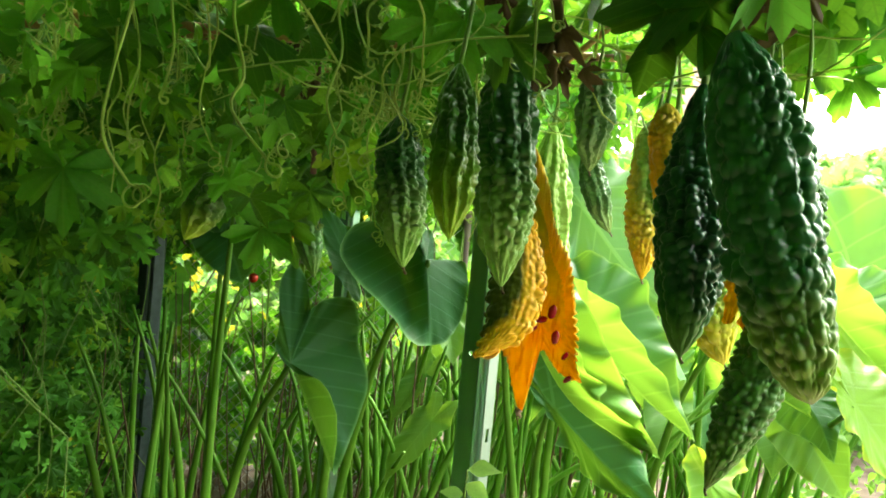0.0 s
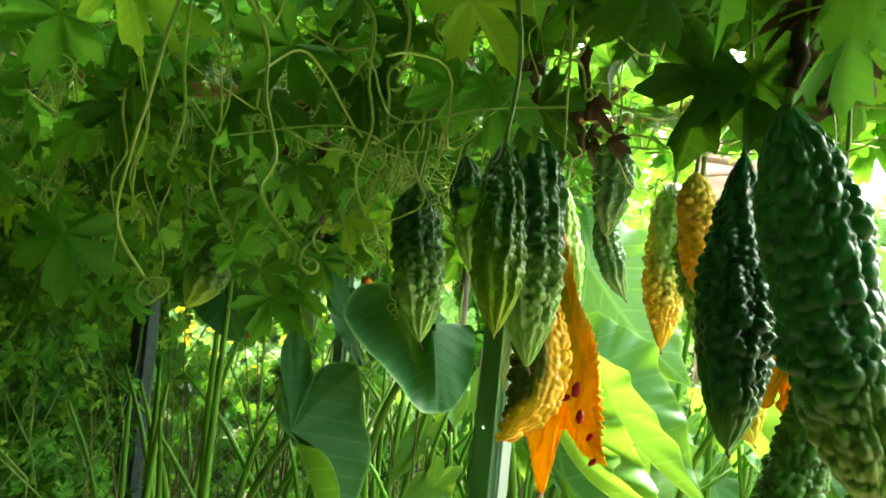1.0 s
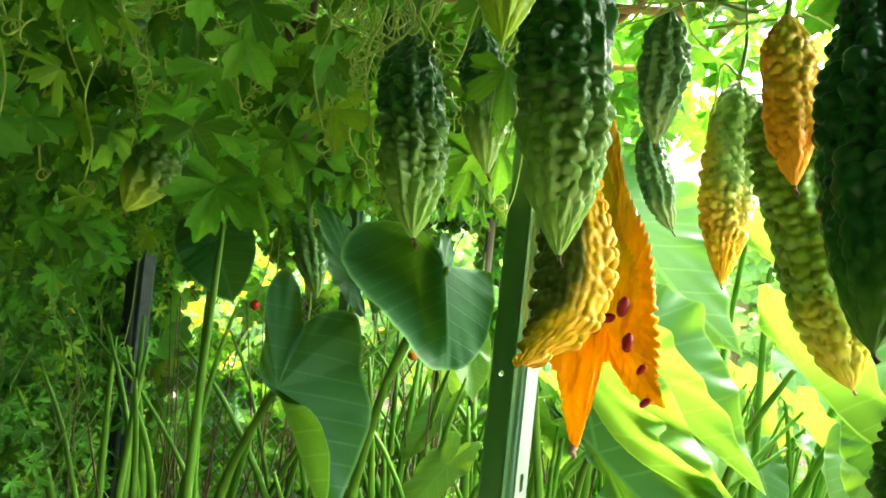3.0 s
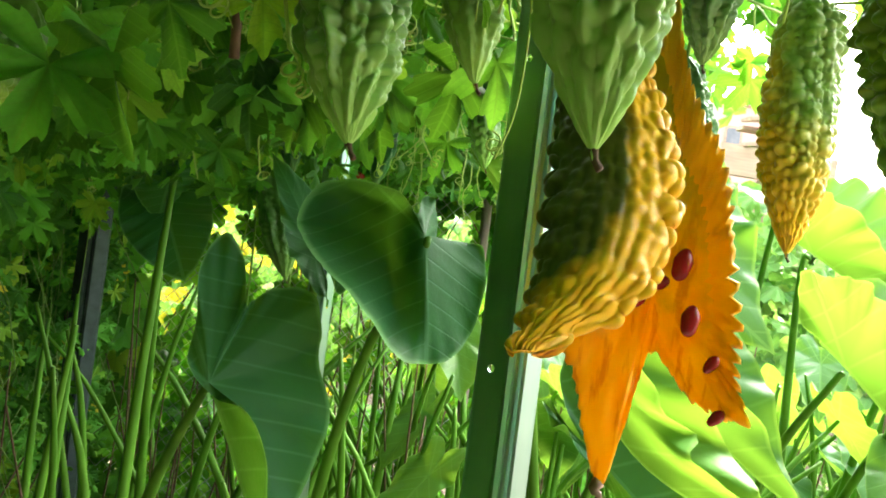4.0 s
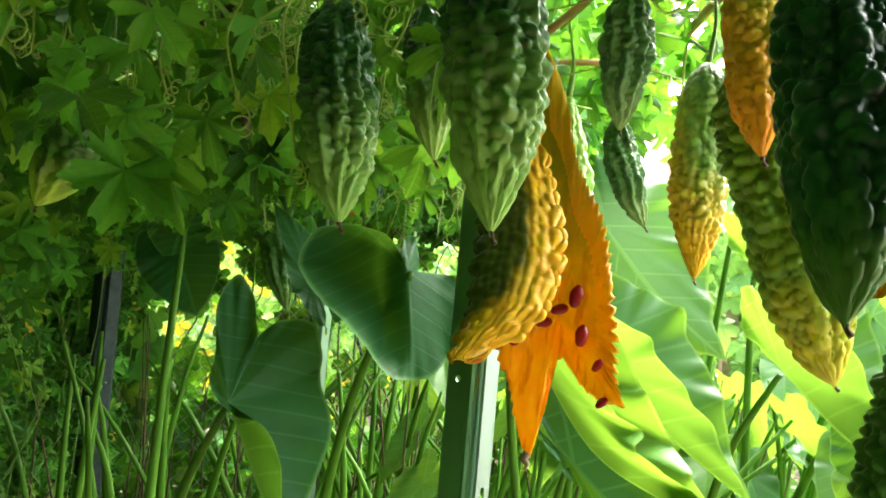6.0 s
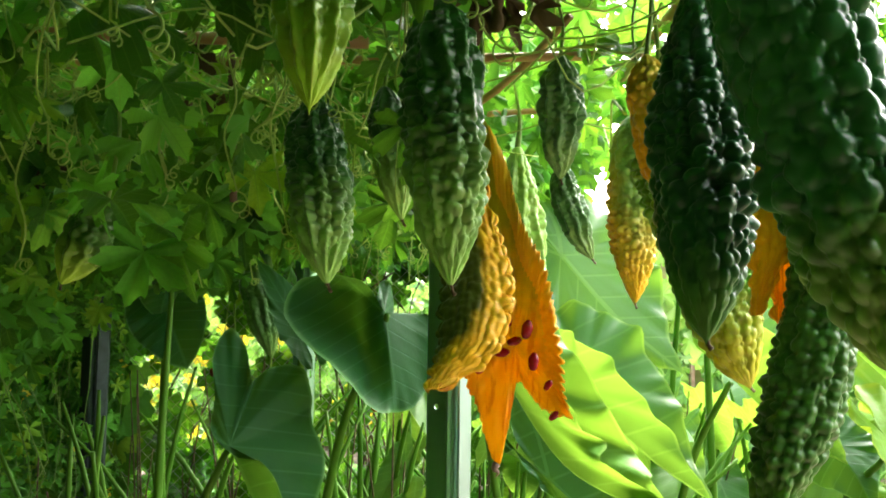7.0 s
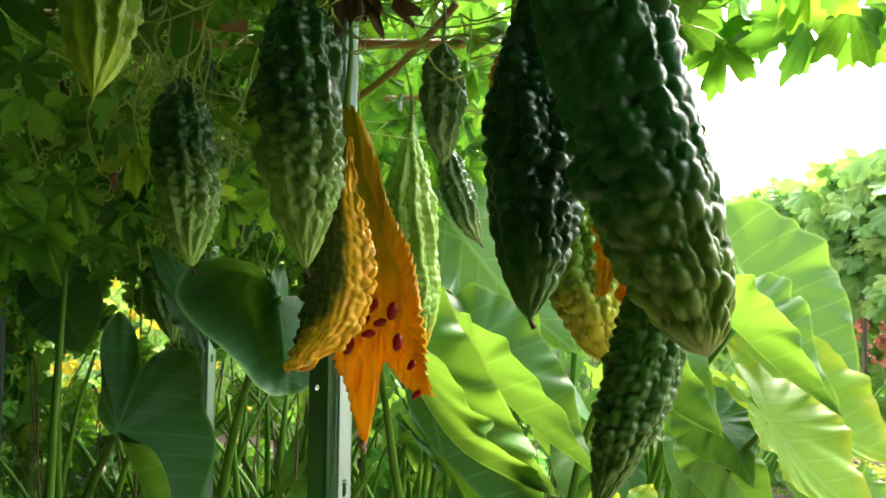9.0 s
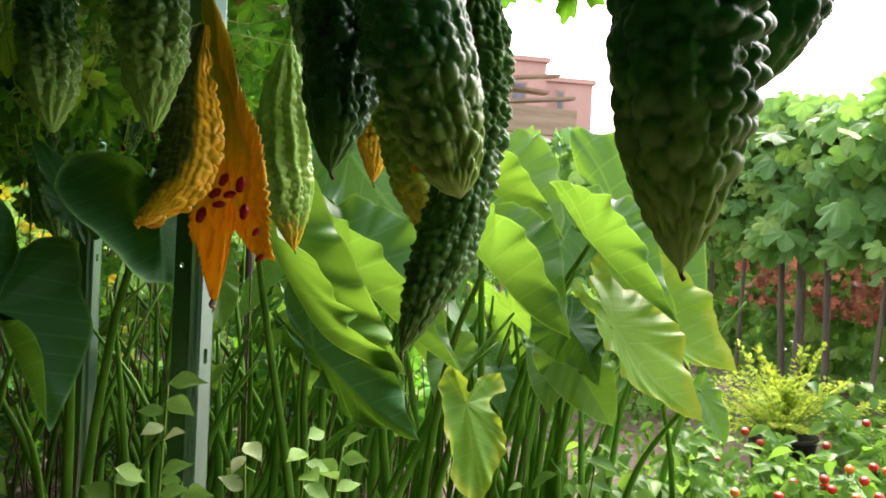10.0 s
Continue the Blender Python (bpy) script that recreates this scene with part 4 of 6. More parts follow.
for k in range(3600):
    if k >= 2600:
        p = (0.98 + abs(r.normal(0, 0.12)), r.uniform(-3.0, 0.25), r.uniform(0.02, 1.95))
        u = (-1, 0, 0.3)
    elif k < 1500:
        p = (-1.35 - abs(r.normal(0, 0.2)), r.uniform(-3.2, 3.9), r.uniform(0.02, 1.8))
        u = (1, 0, 0.3)
    else:
        p = (r.uniform(-1.5, 0.7), -2.9 - abs(r.normal(0, 0.15)), r.uniform(0.02, 1.8))
        u = (0, 1, 0.3)
    thick.append((int(r.integers(0, 1000)), Matrix.Translation(WO) @ leaf_pose(p, (r.normal(0, 0.4), r.normal(0, 0.4), -0.8), u, r.uniform(0.14, 0.24), r, 0.25)))
for k in range(900):
    p = (r.uniform(-3.0, -1.12), 3.75 + r.normal(0, 0.10), r.uniform(0.02, 1.8))
    thick.append((int(r.integers(0, 1000)), Matrix.Translation(WO) @ leaf_pose(p, (r.normal(0, 0.4), r.normal(0, 0.4), -0.8), (0.3, -1, 0.3), r.uniform(0.10, 0.18), r, 0.25)))
tagged(scattered("inner_foliage", LEAVES_COARSE, thick, M_VINE, wall_vine), "dense vine leaves added to close the arbour to light, mostly unseen", kind="stuff")
tagged(scattered("foliage", LEAVES_FAR, places, M_VINE, wall_vine), "small green vine leaves", kind="stuff")
tagged(scattered("yellow_foliage", LEAVES_FAR, yellow, M_YELLOW, wall_vine), "yellowed vine leaves", kind="stuff")
strands = []
for k in range(90):
    y = r.uniform(0.7, 3.2)
    x = -0.80 - 0.10 * (y - 0.8) - abs(r.normal(0, 0.12))
    pts = [np.array((x, y, 1.7)) + np.array((0.06 * r.normal() * j, 0.05 * r.normal() * j, -0.42 * j)) for j in range(5)]
    strands.append(tube_data(bezier(pts, 14) + np.array(WO), (0.002, 0.0015), 4))
tagged(part("strands", joined("strands", strands, M_STEM), wall_vine), "thin hanging vine stems", kind="stuff")

# tendrils and runners under the roof


def tendril(a, drop, sway, coil=0.0, turns=2.5, rr=0.0011, seed=0):
    q = np.random.default_rng(seed)
    a = np.array(a, float)
    pts = [a + np.array((sway * math.sin(2.2 * s + q.uniform(0, 1)) * s, 0.4 * sway * math.sin(3 * s + 1) * s, -drop * s)) + q.normal(0, 0.004, 3) for s in np.linspace(0, 1, 6)]
    P = list(bezier(pts, 22))
    if coil:
        e = P[-1]
        for s in np.linspace(0.05, 1, 34):
            w = 2 * math.pi * turns * s
            c = coil * (1 - 0.55 * s)
            P.append(e + np.array((c * math.sin(w) + 0.010 * s, 0.25 * c * math.cos(w), c * (math.cos(w) - 1) - 0.02 * s * (seed % 3 - 1))))
    return tube_data(np.array(P), (rr * 1.5, rr, rr * 0.7), 5)


for k, (a, drop, sway, coil) in enumerate([((-0.14, 0.47, 1.50), 0.13, 0.05, 0.006), ((-0.17, 0.46, 1.50), 0.15, -0.02, 0.007), ((-0.10, 0.62, 1.56), 0.16, 0.03, 0.006), ((0.065, 0.84, 1.52), 0.06, 0.03, 0.010),
                                           ((-0.08, 0.98, 1.55), 0.08, 0.02, 0.008), ((-0.04, 0.99, 1.55), 0.09, -0.02, 0.006), ((0.24, 0.70, 1.60), 0.14, 0.03, 0), ((-0.33, 0.85, 1.58), 0.18, 0.03, 0.006),
                                           ((-0.25, 0.9, 1.6), 0.2, -0.03, 0.008), ((0.11, 1.0, 1.62), 0.1, 0.03, 0.01), ((0.02, 1.2, 1.6), 0.14, 0.02, 0.006)]):
    v, f = tendril(Vector(a) + VO, drop, sway, coil, 2.5, 0.0008, k)
    part("tendril", mesh_object("tendril", v, f, M_TENDRIL), vine)
many = []
r = np.random.default_rng(41)
for k in range(330):
    y = r.uniform(0.75, 2.8)
    x = r.uniform(-1.0, 0.10)
    many.append(tendril(Vector((x, y, r.uniform(1.52, 1.74))) + VO, r.uniform(0.05, 0.24), r.normal(0, 0.05), r.choice([0, 0.006, 0.009]), r.uniform(1, 3), r.uniform(0.0007, 0.0014), k + 100))
for k in range(240):
    many.append(tendril(Vector((r.uniform(-0.75, -0.10), r.uniform(1.05, 1.8), r.uniform(1.53, 1.68))) + VO, r.uniform(0.05, 0.15), r.normal(0, 0.07), r.choice([0, 0.007, 0.011]), r.uniform(1, 3), r.uniform(0.0007, 0.0012), k + 500))
for k in range(260):
    y = r.uniform(0.92, 3.0)
    x = r.uniform(-1.1, min(0.45, edge_x(y) - 0.1) if y < 1.5 else -0.15)
    z = r.uniform(1.50, 1.72)
    w = r.uniform(0, 2 * math.pi)
    pts = [np.array((x + 0.09 * j * math.cos(w) + r.normal(0, 0.02), y - 1 + 0.09 * j * math.sin(w) + r.normal(0, 0.02), z + r.normal(0, 0.025))) for j in range(5)]
    many.append(tube_data(bezier(pts, 16), (r.uniform(0.0010, 0.0020), 0.0010), 5))
tagged(part("tangle", joined("tangle", many, M_TENDRIL), vine), "tangle of pale green tendrils and runners", kind="stuff")
withered = [(int(r.integers(0, 1000)), Matrix.Translation(VO) @ leaf_pose((c[0] + r.normal(0, 0.015), c[1] + r.normal(0, 0.012), c[2] + r.normal(0, 0.02)), (r.normal(0, 0.3), r.normal(0, 0.3), -1), (r.normal(), -1, r.normal()), r.uniform(0.022, 0.042)))
            for c in [(0.243, 0.70, 1.575)] * 7 + [(0.10, 0.93, 1.53)] * 7 + [(0.03, 0.86, 1.57)] * 3 + [(-0.25, 1.3, 1.55)] * 5 + [(-0.6, 1.6, 1.5)] * 8]
CRUMPLED = [lobed_leaf(r, 5, 0.3, 0.12, 21, 3.0, 0.6) for k in range(5)]
tagged(scattered("withered_foliage", CRUMPLED, withered, M_DRY, vine), "brown withered vine leaves", kind="stuff")

for k, (a, b, fat) in enumerate((((0.246, 0.70, 1.70), (0.219, 0.692, 1.535), 0.0075), ((0.10, 0.93, 1.62), (0.098, 0.925, 1.50), 0.006))):
    a, b = np.array(a), np.array(b)
    q = np.random.default_rng(430 + k)
    pts = [a + (b - a) * s + q.normal(0, 0.004, 3) * (0 < s < 1) + np.array(VO) for s in np.linspace(0, 1, 9)]
    v, f = tube_data(bezier(pts, 40), fat * q.uniform(0.5, 1.2, 20), 9, 0.55)
    part("withered_stalk", mesh_object("withered_stalk", v, f, M_DRY), vine, "brown crumpled dry stalk")

# ---- bitter melons ----
bitter_melon((0.216, 0.692, 1.522), (0.296, 0.664, 1.236), 0.0365, M_MELON_BIG, "large dark green bitter melon with a pale tip", (0.0, 0.02), 10, 0.11, 0.22, 22, 1, 0.34, 0.46, (0.240, 0.70, 1.72), fine_mesh=True, broken=0.25, blunt=0.42, spike=0)
bitter_melon((0.231, 0.815, 1.500), (0.211, 0.735, 1.252), 0.030, M_MELON_DARK, "slender blackish green bitter melon", (0.0, 0.0), 9, 0.12, 0.22, 30, 2, 0.60, 0.40, (0.235, 0.84, 1.70), fine_mesh=True, broken=0.3, blunt=0.70)
bitter_melon((0.390, 0.515, 1.500), (0.389, 0.518, 1.194), 0.0395, M_MELON_BIG, "large dark green bitter melon hanging at the trellis edge", (0.02, 0), 10, 0.11, 0.20, 24, 3, 0.30, 0.40, (0.39, 0.52, 1.74), fine_mesh=True, broken=0.3, blunt=0.78)
bitter_melon((0.560, 0.640, 1.560), (0.490, 0.620, 1.318), 0.036, M_MELON_DARK, "dark green bitter melon behind a larger one", (0, 0), 9, 0.12, 0.15, 26, 4, 0.3, 0.4, (0.55, 0.66, 1.74), blunt=0.7)
bitter_melon((0.052, 0.905, 1.520), (0.063, 0.882, 1.286), 0.030, M_MELON_GREEN, "green bitter melon paling towards its tip", (0, 0), 11, 0.17, 0.16, 34, 5, 0.25, 0.42, (0.045, 0.92, 1.70), fine_mesh=True, broken=0.75)
bitter_melon((-0.066, 1.025, 1.470), (-0.044, 0.990, 1.290), 0.0255, M_MELON_GREEN, "ragged-ridged green bitter melon with pale tip", (0, 0), 11, 0.20, 0.18, 30, 6, 0.30, 0.40, (-0.06, 1.03, 1.68), fine_mesh=True, broken=0.85)
bitter_melon((0.000, 0.560, 1.452), (0.003, 0.535, 1.338), 0.0135, M_MELON_YOUNG, "small young ridged bitter melon", (0, 0), 10, 0.22, 0.16, 22, 7, 0.5, 0.35, (-0.004, 0.57, 1.64), spike=0, fine_mesh=True, broken=0.5)
bitter_melon((0.189, 1.645, 1.550), (0.217, 1.683, 1.172), 0.046, M_MELON_LIGHT, "long pale green bitter melon with a yellow tip", (0.03, 0), 10, 0.18, 0.16, 32, 8, 0.55, 0.40, (0.18, 1.63, 1.72), fine_mesh=True, broken=0.2)
bitter_melon((0.323, 1.390, 1.545), (0.318, 1.362, 1.284), 0.032, M_MELON_TURN, "bitter melon turning from green to orange", (0, 0), 10, 0.10, 0.22, 30, 9, 0.22, 0.42, (0.33, 1.40, 1.72), turn=0.3, fine_mesh=True, broken=0.6)
bitter_melon((0.209, 1.300, 1.600), (0.217, 1.350, 1.446), 0.025, M_MELON_MID, "small ridged green bitter melon", (0, 0), 9, 0.24, 0.20, 26, 10, 0.35, 0.5, (0.2, 1.3, 1.74), fine_mesh=True, broken=0.5)
bitter_melon((0.241, 1.520, 1.500), (0.296, 1.543, 1.354), 0.020, M_MELON_MID, "thin curved dark green bitter melon", (0.05, 0), 9, 0.26, 0.18, 26, 11, 0.3, 0.45, (0.235, 1.5, 1.72), broken=0.4)
bitter_melon((0.245, 1.010, 1.510), (0.262, 1.000, 1.366), 0.022, M_MELON_RIPE, "ripening orange bitter melon", (0, 0), 9, 0.10, 0.18, 24, 12, 0.3, 0.45, (0.25, 1.02, 1.72), fine_mesh=True)
bitter_melon((0.286, 1.130, 1.480), (0.379, 1.120, 1.196), 0.040, M_MELON_LIME, "knobbly yellow-green bitter melon turning ripe", (0.0, 0), 10, 0.10, 0.25, 32, 13, 0.25, 0.40, (0.28, 1.13, 1.72), fine_mesh=True, broken=0.6, blunt=0.68)
bitter_melon((0.362, 0.905, 1.470), (0.296, 0.890, 1.094), 0.027, M_MELON_WARTY, "long curved warty dark green bitter melon", (-0.07, 0), 9, 0.12, 0.28, 46, 14, 0.25, 0.30, (0.36, 0.91, 1.74), fine_mesh=True, broken=0.3)
bitter_melon((-0.010, 1.210, 1.530), (0.014, 1.197, 1.371), 0.022, M_MELON_GREEN, "green bitter melon with paler tip", (0, 0), 10, 0.17, 0.14, 26, 15, 0.3, 0.45, (-0.02, 1.22, 1.7), broken=0.6)
bitter_melon((-0.055, 2.320, 1.640), (-0.040, 2.300, 1.445), 0.030, M_MELON_GREEN, "green bitter melon far under the arbour", (0, 0), 9, 0.14, 0.14, 22, 16, 0.3, 0.45)
bitter_melon((0.020, 2.000, 1.560), (0.041, 2.000, 1.400), 0.026, M_MELON_GREEN, "pale-tipped green bitter melon far under the arbour", (0, 0), 9, 0.14, 0.14, 22, 17, 0.3, 0.45)
bitter_melon((-0.300, 1.150, 1.385), (-0.345, 1.145, 1.292), 0.024, M_MELON_YOUNG, "pale green bitter melon hanging aslant", (0, 0), 9, 0.16, 0.14, 20, 18, 0.3, 0.45, broken=0.6)
bitter_melon((-0.435, 2.500, 1.500), (-0.366, 2.500, 1.150), 0.042, M_MELON_WARTY, "long ridged green bitter melon behind the taro", (0.02, 0), 10, 0.16, 0.14, 28, 19, 0.3, 0.4)
bitter_melon((-0.345, 2.200, 1.560), (-0.321, 2.200, 1.362), 0.024, M_MELON_DARK, "dark bitter melon deep in the shade", (0, 0), 8, 0.14, 0.12, 20, 20, 0.3, 0.45)
bitter_melon((-0.160, 2.300, 1.550), (-0.171, 2.300, 1.372), 0.026, M_MELON_DARK, "small dark bitter melon deep in the shade", (0, 0), 8, 0.14, 0.12, 20, 21, 0.3, 0.45)
bitter_melon((-0.130, 1.480, 1.640), (-0.125, 1.480, 1.500), 0.020, M_MELON_GREEN, "small green bitter melon under the roof", (0, 0), 8, 0.16, 0.12, 18, 22, 0.3, 0.45)

# split ripe melons
# the olive is set extra dark, as that flank faces away from light
M_RIND = rind_material("split_rind", (0.045, 0.055, 0.006), (0.97, 0.52, 0.02))
M_RIND_ORANGE = melon_material("split_rind_orange", (0.80, 0.58, 0.05), (0.92, 0.50, 0.02), 0.25, 0.4, (0.92, 0.55, 0.02), 0.3, 0.6, 0.33, through_part=0.35)
M_FLESH = flesh_material("melon_flesh", (0.95, 0.50, 0.012), (0.98, 0.66, 0.03), 0.42, (0.36, 0.38, 0.015))
O = np.array((0.09, 1.04, 1.445))


def rel(*p):
    return [tuple(np.array(q) - O) for q in p]


split = empty("split_bitter_melon", "overripe orange bitter melon split open with red seeds", "bitter melon", tuple(O), "bitter melons on the trellis")
valve("valve", rel((0.091, 1.040, 1.420), (0.084, 1.018, 1.353), (0.087, 0.990, 1.306), (0.086, 0.968, 1.268), (0.077, 0.950, 1.231), (0.051, 0.935, 1.203)), (1, -0.10, 0.15), 1.0, 0.014, M_RIND, M_FLESH, 1, split, knob=0.0050, cols=8, rows=30, widths=(0.006, 0.020, 0.028, 0.029, 0.024, 0.006), rim=((1, 0.10, 20, 0.0042, M_RIND), (-1, 0.10, 22, 0.0030, M_RIND)))
torn_sheet(rel((0.128, 1.044, 1.238))[0], rel((0.113, 1.052, 1.122), (0.100, 1.056, 1.155), (0.094, 1.058, 1.178), (0.083, 1.056, 1.201), (0.086, 1.056, 1.225), (0.100, 1.056, 1.255),
           (0.101, 1.054, 1.311), (0.095, 1.050, 1.362), (0.089, 1.046, 1.409), (0.087, 1.046, 1.457), (0.100, 1.043, 1.449), (0.120, 1.042, 1.405),
           (0.128, 1.040, 1.371), (0.138, 1.036, 1.342), (0.151, 1.030, 1.317), (0.158, 1.026, 1.291), (0.163, 1.024, 1.257), (0.168, 1.018, 1.223),
           (0.169, 1.014, 1.197), (0.174, 1.008, 1.177), (0.161, 1.016, 1.177), (0.148, 1.028, 1.184), (0.132, 1.042, 1.204), (0.127, 1.050, 1.182),
           (0.122, 1.052, 1.154)), M_FLESH, M_RIND_ORANGE, split, 3, (0.38, 0.80))
for x, y, z, size, w in ((0.137, 1.022, 1.253, 0.0092, 0.2), (0.126, 1.028, 1.242, 0.0072, 1.3), (0.115, 1.032, 1.231, 0.0072, 1.4), (0.142, 1.012, 1.224, 0.0086, 0.1), (0.155, 1.010, 1.203, 0.0056, 0.6), (0.160, 1.008, 1.176, 0.0056, 0.8), (0.119, 1.034, 1.258, 0.0080, 0.5), (0.110, 1.038, 1.243, 0.0080, 0.9), (0.096, 1.046, 1.219, 0.0095, 0.3)):
    bm = bmesh.new()
    bmesh.ops.create_uvsphere(bm, u_segments=14, v_segments=12, radius=size)
    for q in bm.verts:
        q.co.y *= 0.45
        q.co.x *= 0.58 * (1 + 0.06 * math.sin(q.co.z * 700))
    me = bpy.data.meshes.new("seed")
    bm.to_mesh(me)
    bm.free()
    me.polygons.foreach_set("use_smooth", [True] * len(me.polygons))
    me.materials.append(M_SEED)
    part("seed", me, split, m=Matrix.Translation(Vector((x, y, z)) - Vector(O)) @ pose(0, 0, 0, 0, math.degrees(w), 0))
part("stem", tube("stem", [(0, 0, 0.005), (0.004, 0.003, 0.08), (-0.006, 0.0, 0.16), (0, 0, 0.24)], (0.004, 0.0018, 0.002), M_STEM), split)
part("dried_flower", tube("dried_flower", rel((0.113, 1.053, 1.126), (0.110, 1.052, 1.121), (0.114, 1.051, 1.118), (0.111, 1.051, 1.113)), (0.004, 0.003, 0.002, 0.0003), M_WOOD, 6, 8), split)

O = np.array((0.330, 0.93, 1.46))
split2 = empty("split_bitter_melon", "smaller orange bitter melon split open behind a dark one", "bitter melon", tuple(O), "bitter melons on the trellis")
valve("valve", rel((0.330, 0.93, 1.46), (0.328, 0.925, 1.39), (0.322, 0.915, 1.33), (0.306, 0.905, 1.268)), (1, -0.1, 0.1), 1.0, 0.010, M_RIND_ORANGE, M_FLESH, 5, split2, widths=(0.004, 0.009, 0.018, 0.022, 0.012, 0.003))
valve("valve", rel((0.332, 0.935, 1.46), (0.338, 0.935, 1.39), (0.340, 0.93, 1.33), (0.330, 0.92, 1.262)), (-1, 0.1, 0.0), 1.0, 0.007, M_RIND_ORANGE, M_FLESH, 6, split2, widths=(0.004, 0.009, 0.016, 0.020, 0.012, 0.003))
part("stem", tube("stem", [(0, 0, 0.004), (0.004, 0.003, 0.1), (0, 0, 0.25)], (0.004, 0.0018, 0.002), M_STEM), split2)

# ---- taro ----
TARO = "taro plants behind the trellis"


def taro_plant(base, stalks, label, bare=0, seed=0, spread=0.14, tall=(0.85, 1.15), ripple=0.022):
    """A clump of taro. stalks: (stalk end, leaf tip, facing, width, fold, droop, old) for each blade."""
    q = np.random.default_rng(seed)
    plant = empty("taro_plant", label, "taro", (base[0], base[1], 0), TARO)
    o = np.array((base[0], base[1], 0.0))
    for k, (a, t, face, width, fold, droop, old, *lobe) in enumerate(stalks):
        a, t = np.array(a, float), np.array(t, float)
        a = a + 0.20 * (t - a)
        foot = np.array((base[0] + q.normal(0, spread * 0.5), base[1] + q.normal(0, spread * 0.5), -0.02))
        back = -(t - a) * np.array((1, 1, 0)) * 0.10
        knee = foot + (a - foot) * np.array((0.60, 0.60, 0.72)) + back
        data = taro_leaf(a - o, t - o, face, width * (1.0 if lobe else 1.35), fold, ripple, droop, seed * 31 + k, lobe=lobe[0] if lobe else 1.0)
        # blades towards the arbour get the copy with shade in its colour
        mat = M_TARO_OLD if old == 1 else M_TARO_SHADE_BLUE if base[0] < 0.4 else M_TARO
        part("leaf", taro_mesh(data, mat), plant, "yellowing blade with brown spots" if old == 1 else "")
        under = a - 0.010 * np.array(Vector(face).normalized())
        part("stalk", tube("stalk", [foot - o, foot - o + (knee - foot) * 0.5 + q.normal(0, 0.01, 3), knee - o, under - o + back * 0.3 + np.array((0, 0, -0.012)), under - o], (0.017, 0.013, 0.009, 0.006, 0.004), M_PETIOLE, 8, 18), plant)
    for k in range(int(bare * 1.8)):
        foot = np.array((q.normal(0, spread), q.normal(0, spread), -0.02))
        w = q.uniform(0, 2 * math.pi)
        hgt, lean, fat = q.uniform(*tall), q.uniform(0.10, 0.60) * (0.45 if base[0] < -0.4 else 1.0), q.uniform(0.7, 1.25)
        top = foot + np.array((lean * math.cos(w), 0.6 * lean * math.sin(w), hgt))
        part("stalk", tube("stalk", [foot, foot + (top - foot) * np.array((0.25, 0.25, 0.45)) + q.normal(0, 0.012, 3), foot + (top - foot) * np.array((0.65, 0.65, 0.82)), top], (0.014 * fat, 0.012 * fat, 0.008 * fat, 0.004), M_PETIOLE, 7, 12), plant)
        if base[0] < -0.1 or k >= bare or (k % 3 and base[0] < 0.15):
            continue
        tip = top + np.array((0.14 * math.cos(w), 0.14 * math.sin(w), -0.15))
        data = taro_leaf(top, tip, (math.cos(w), math.sin(w), 1.0), q.uniform(0.6, 0.8), q.uniform(0.1, 0.4), 0.014, q.uniform(0.05, 0.2), seed * 77 + k, 8, 48)
        part("leaf", taro_mesh(data, M_TARO, 8, 48), plant)
    return plant


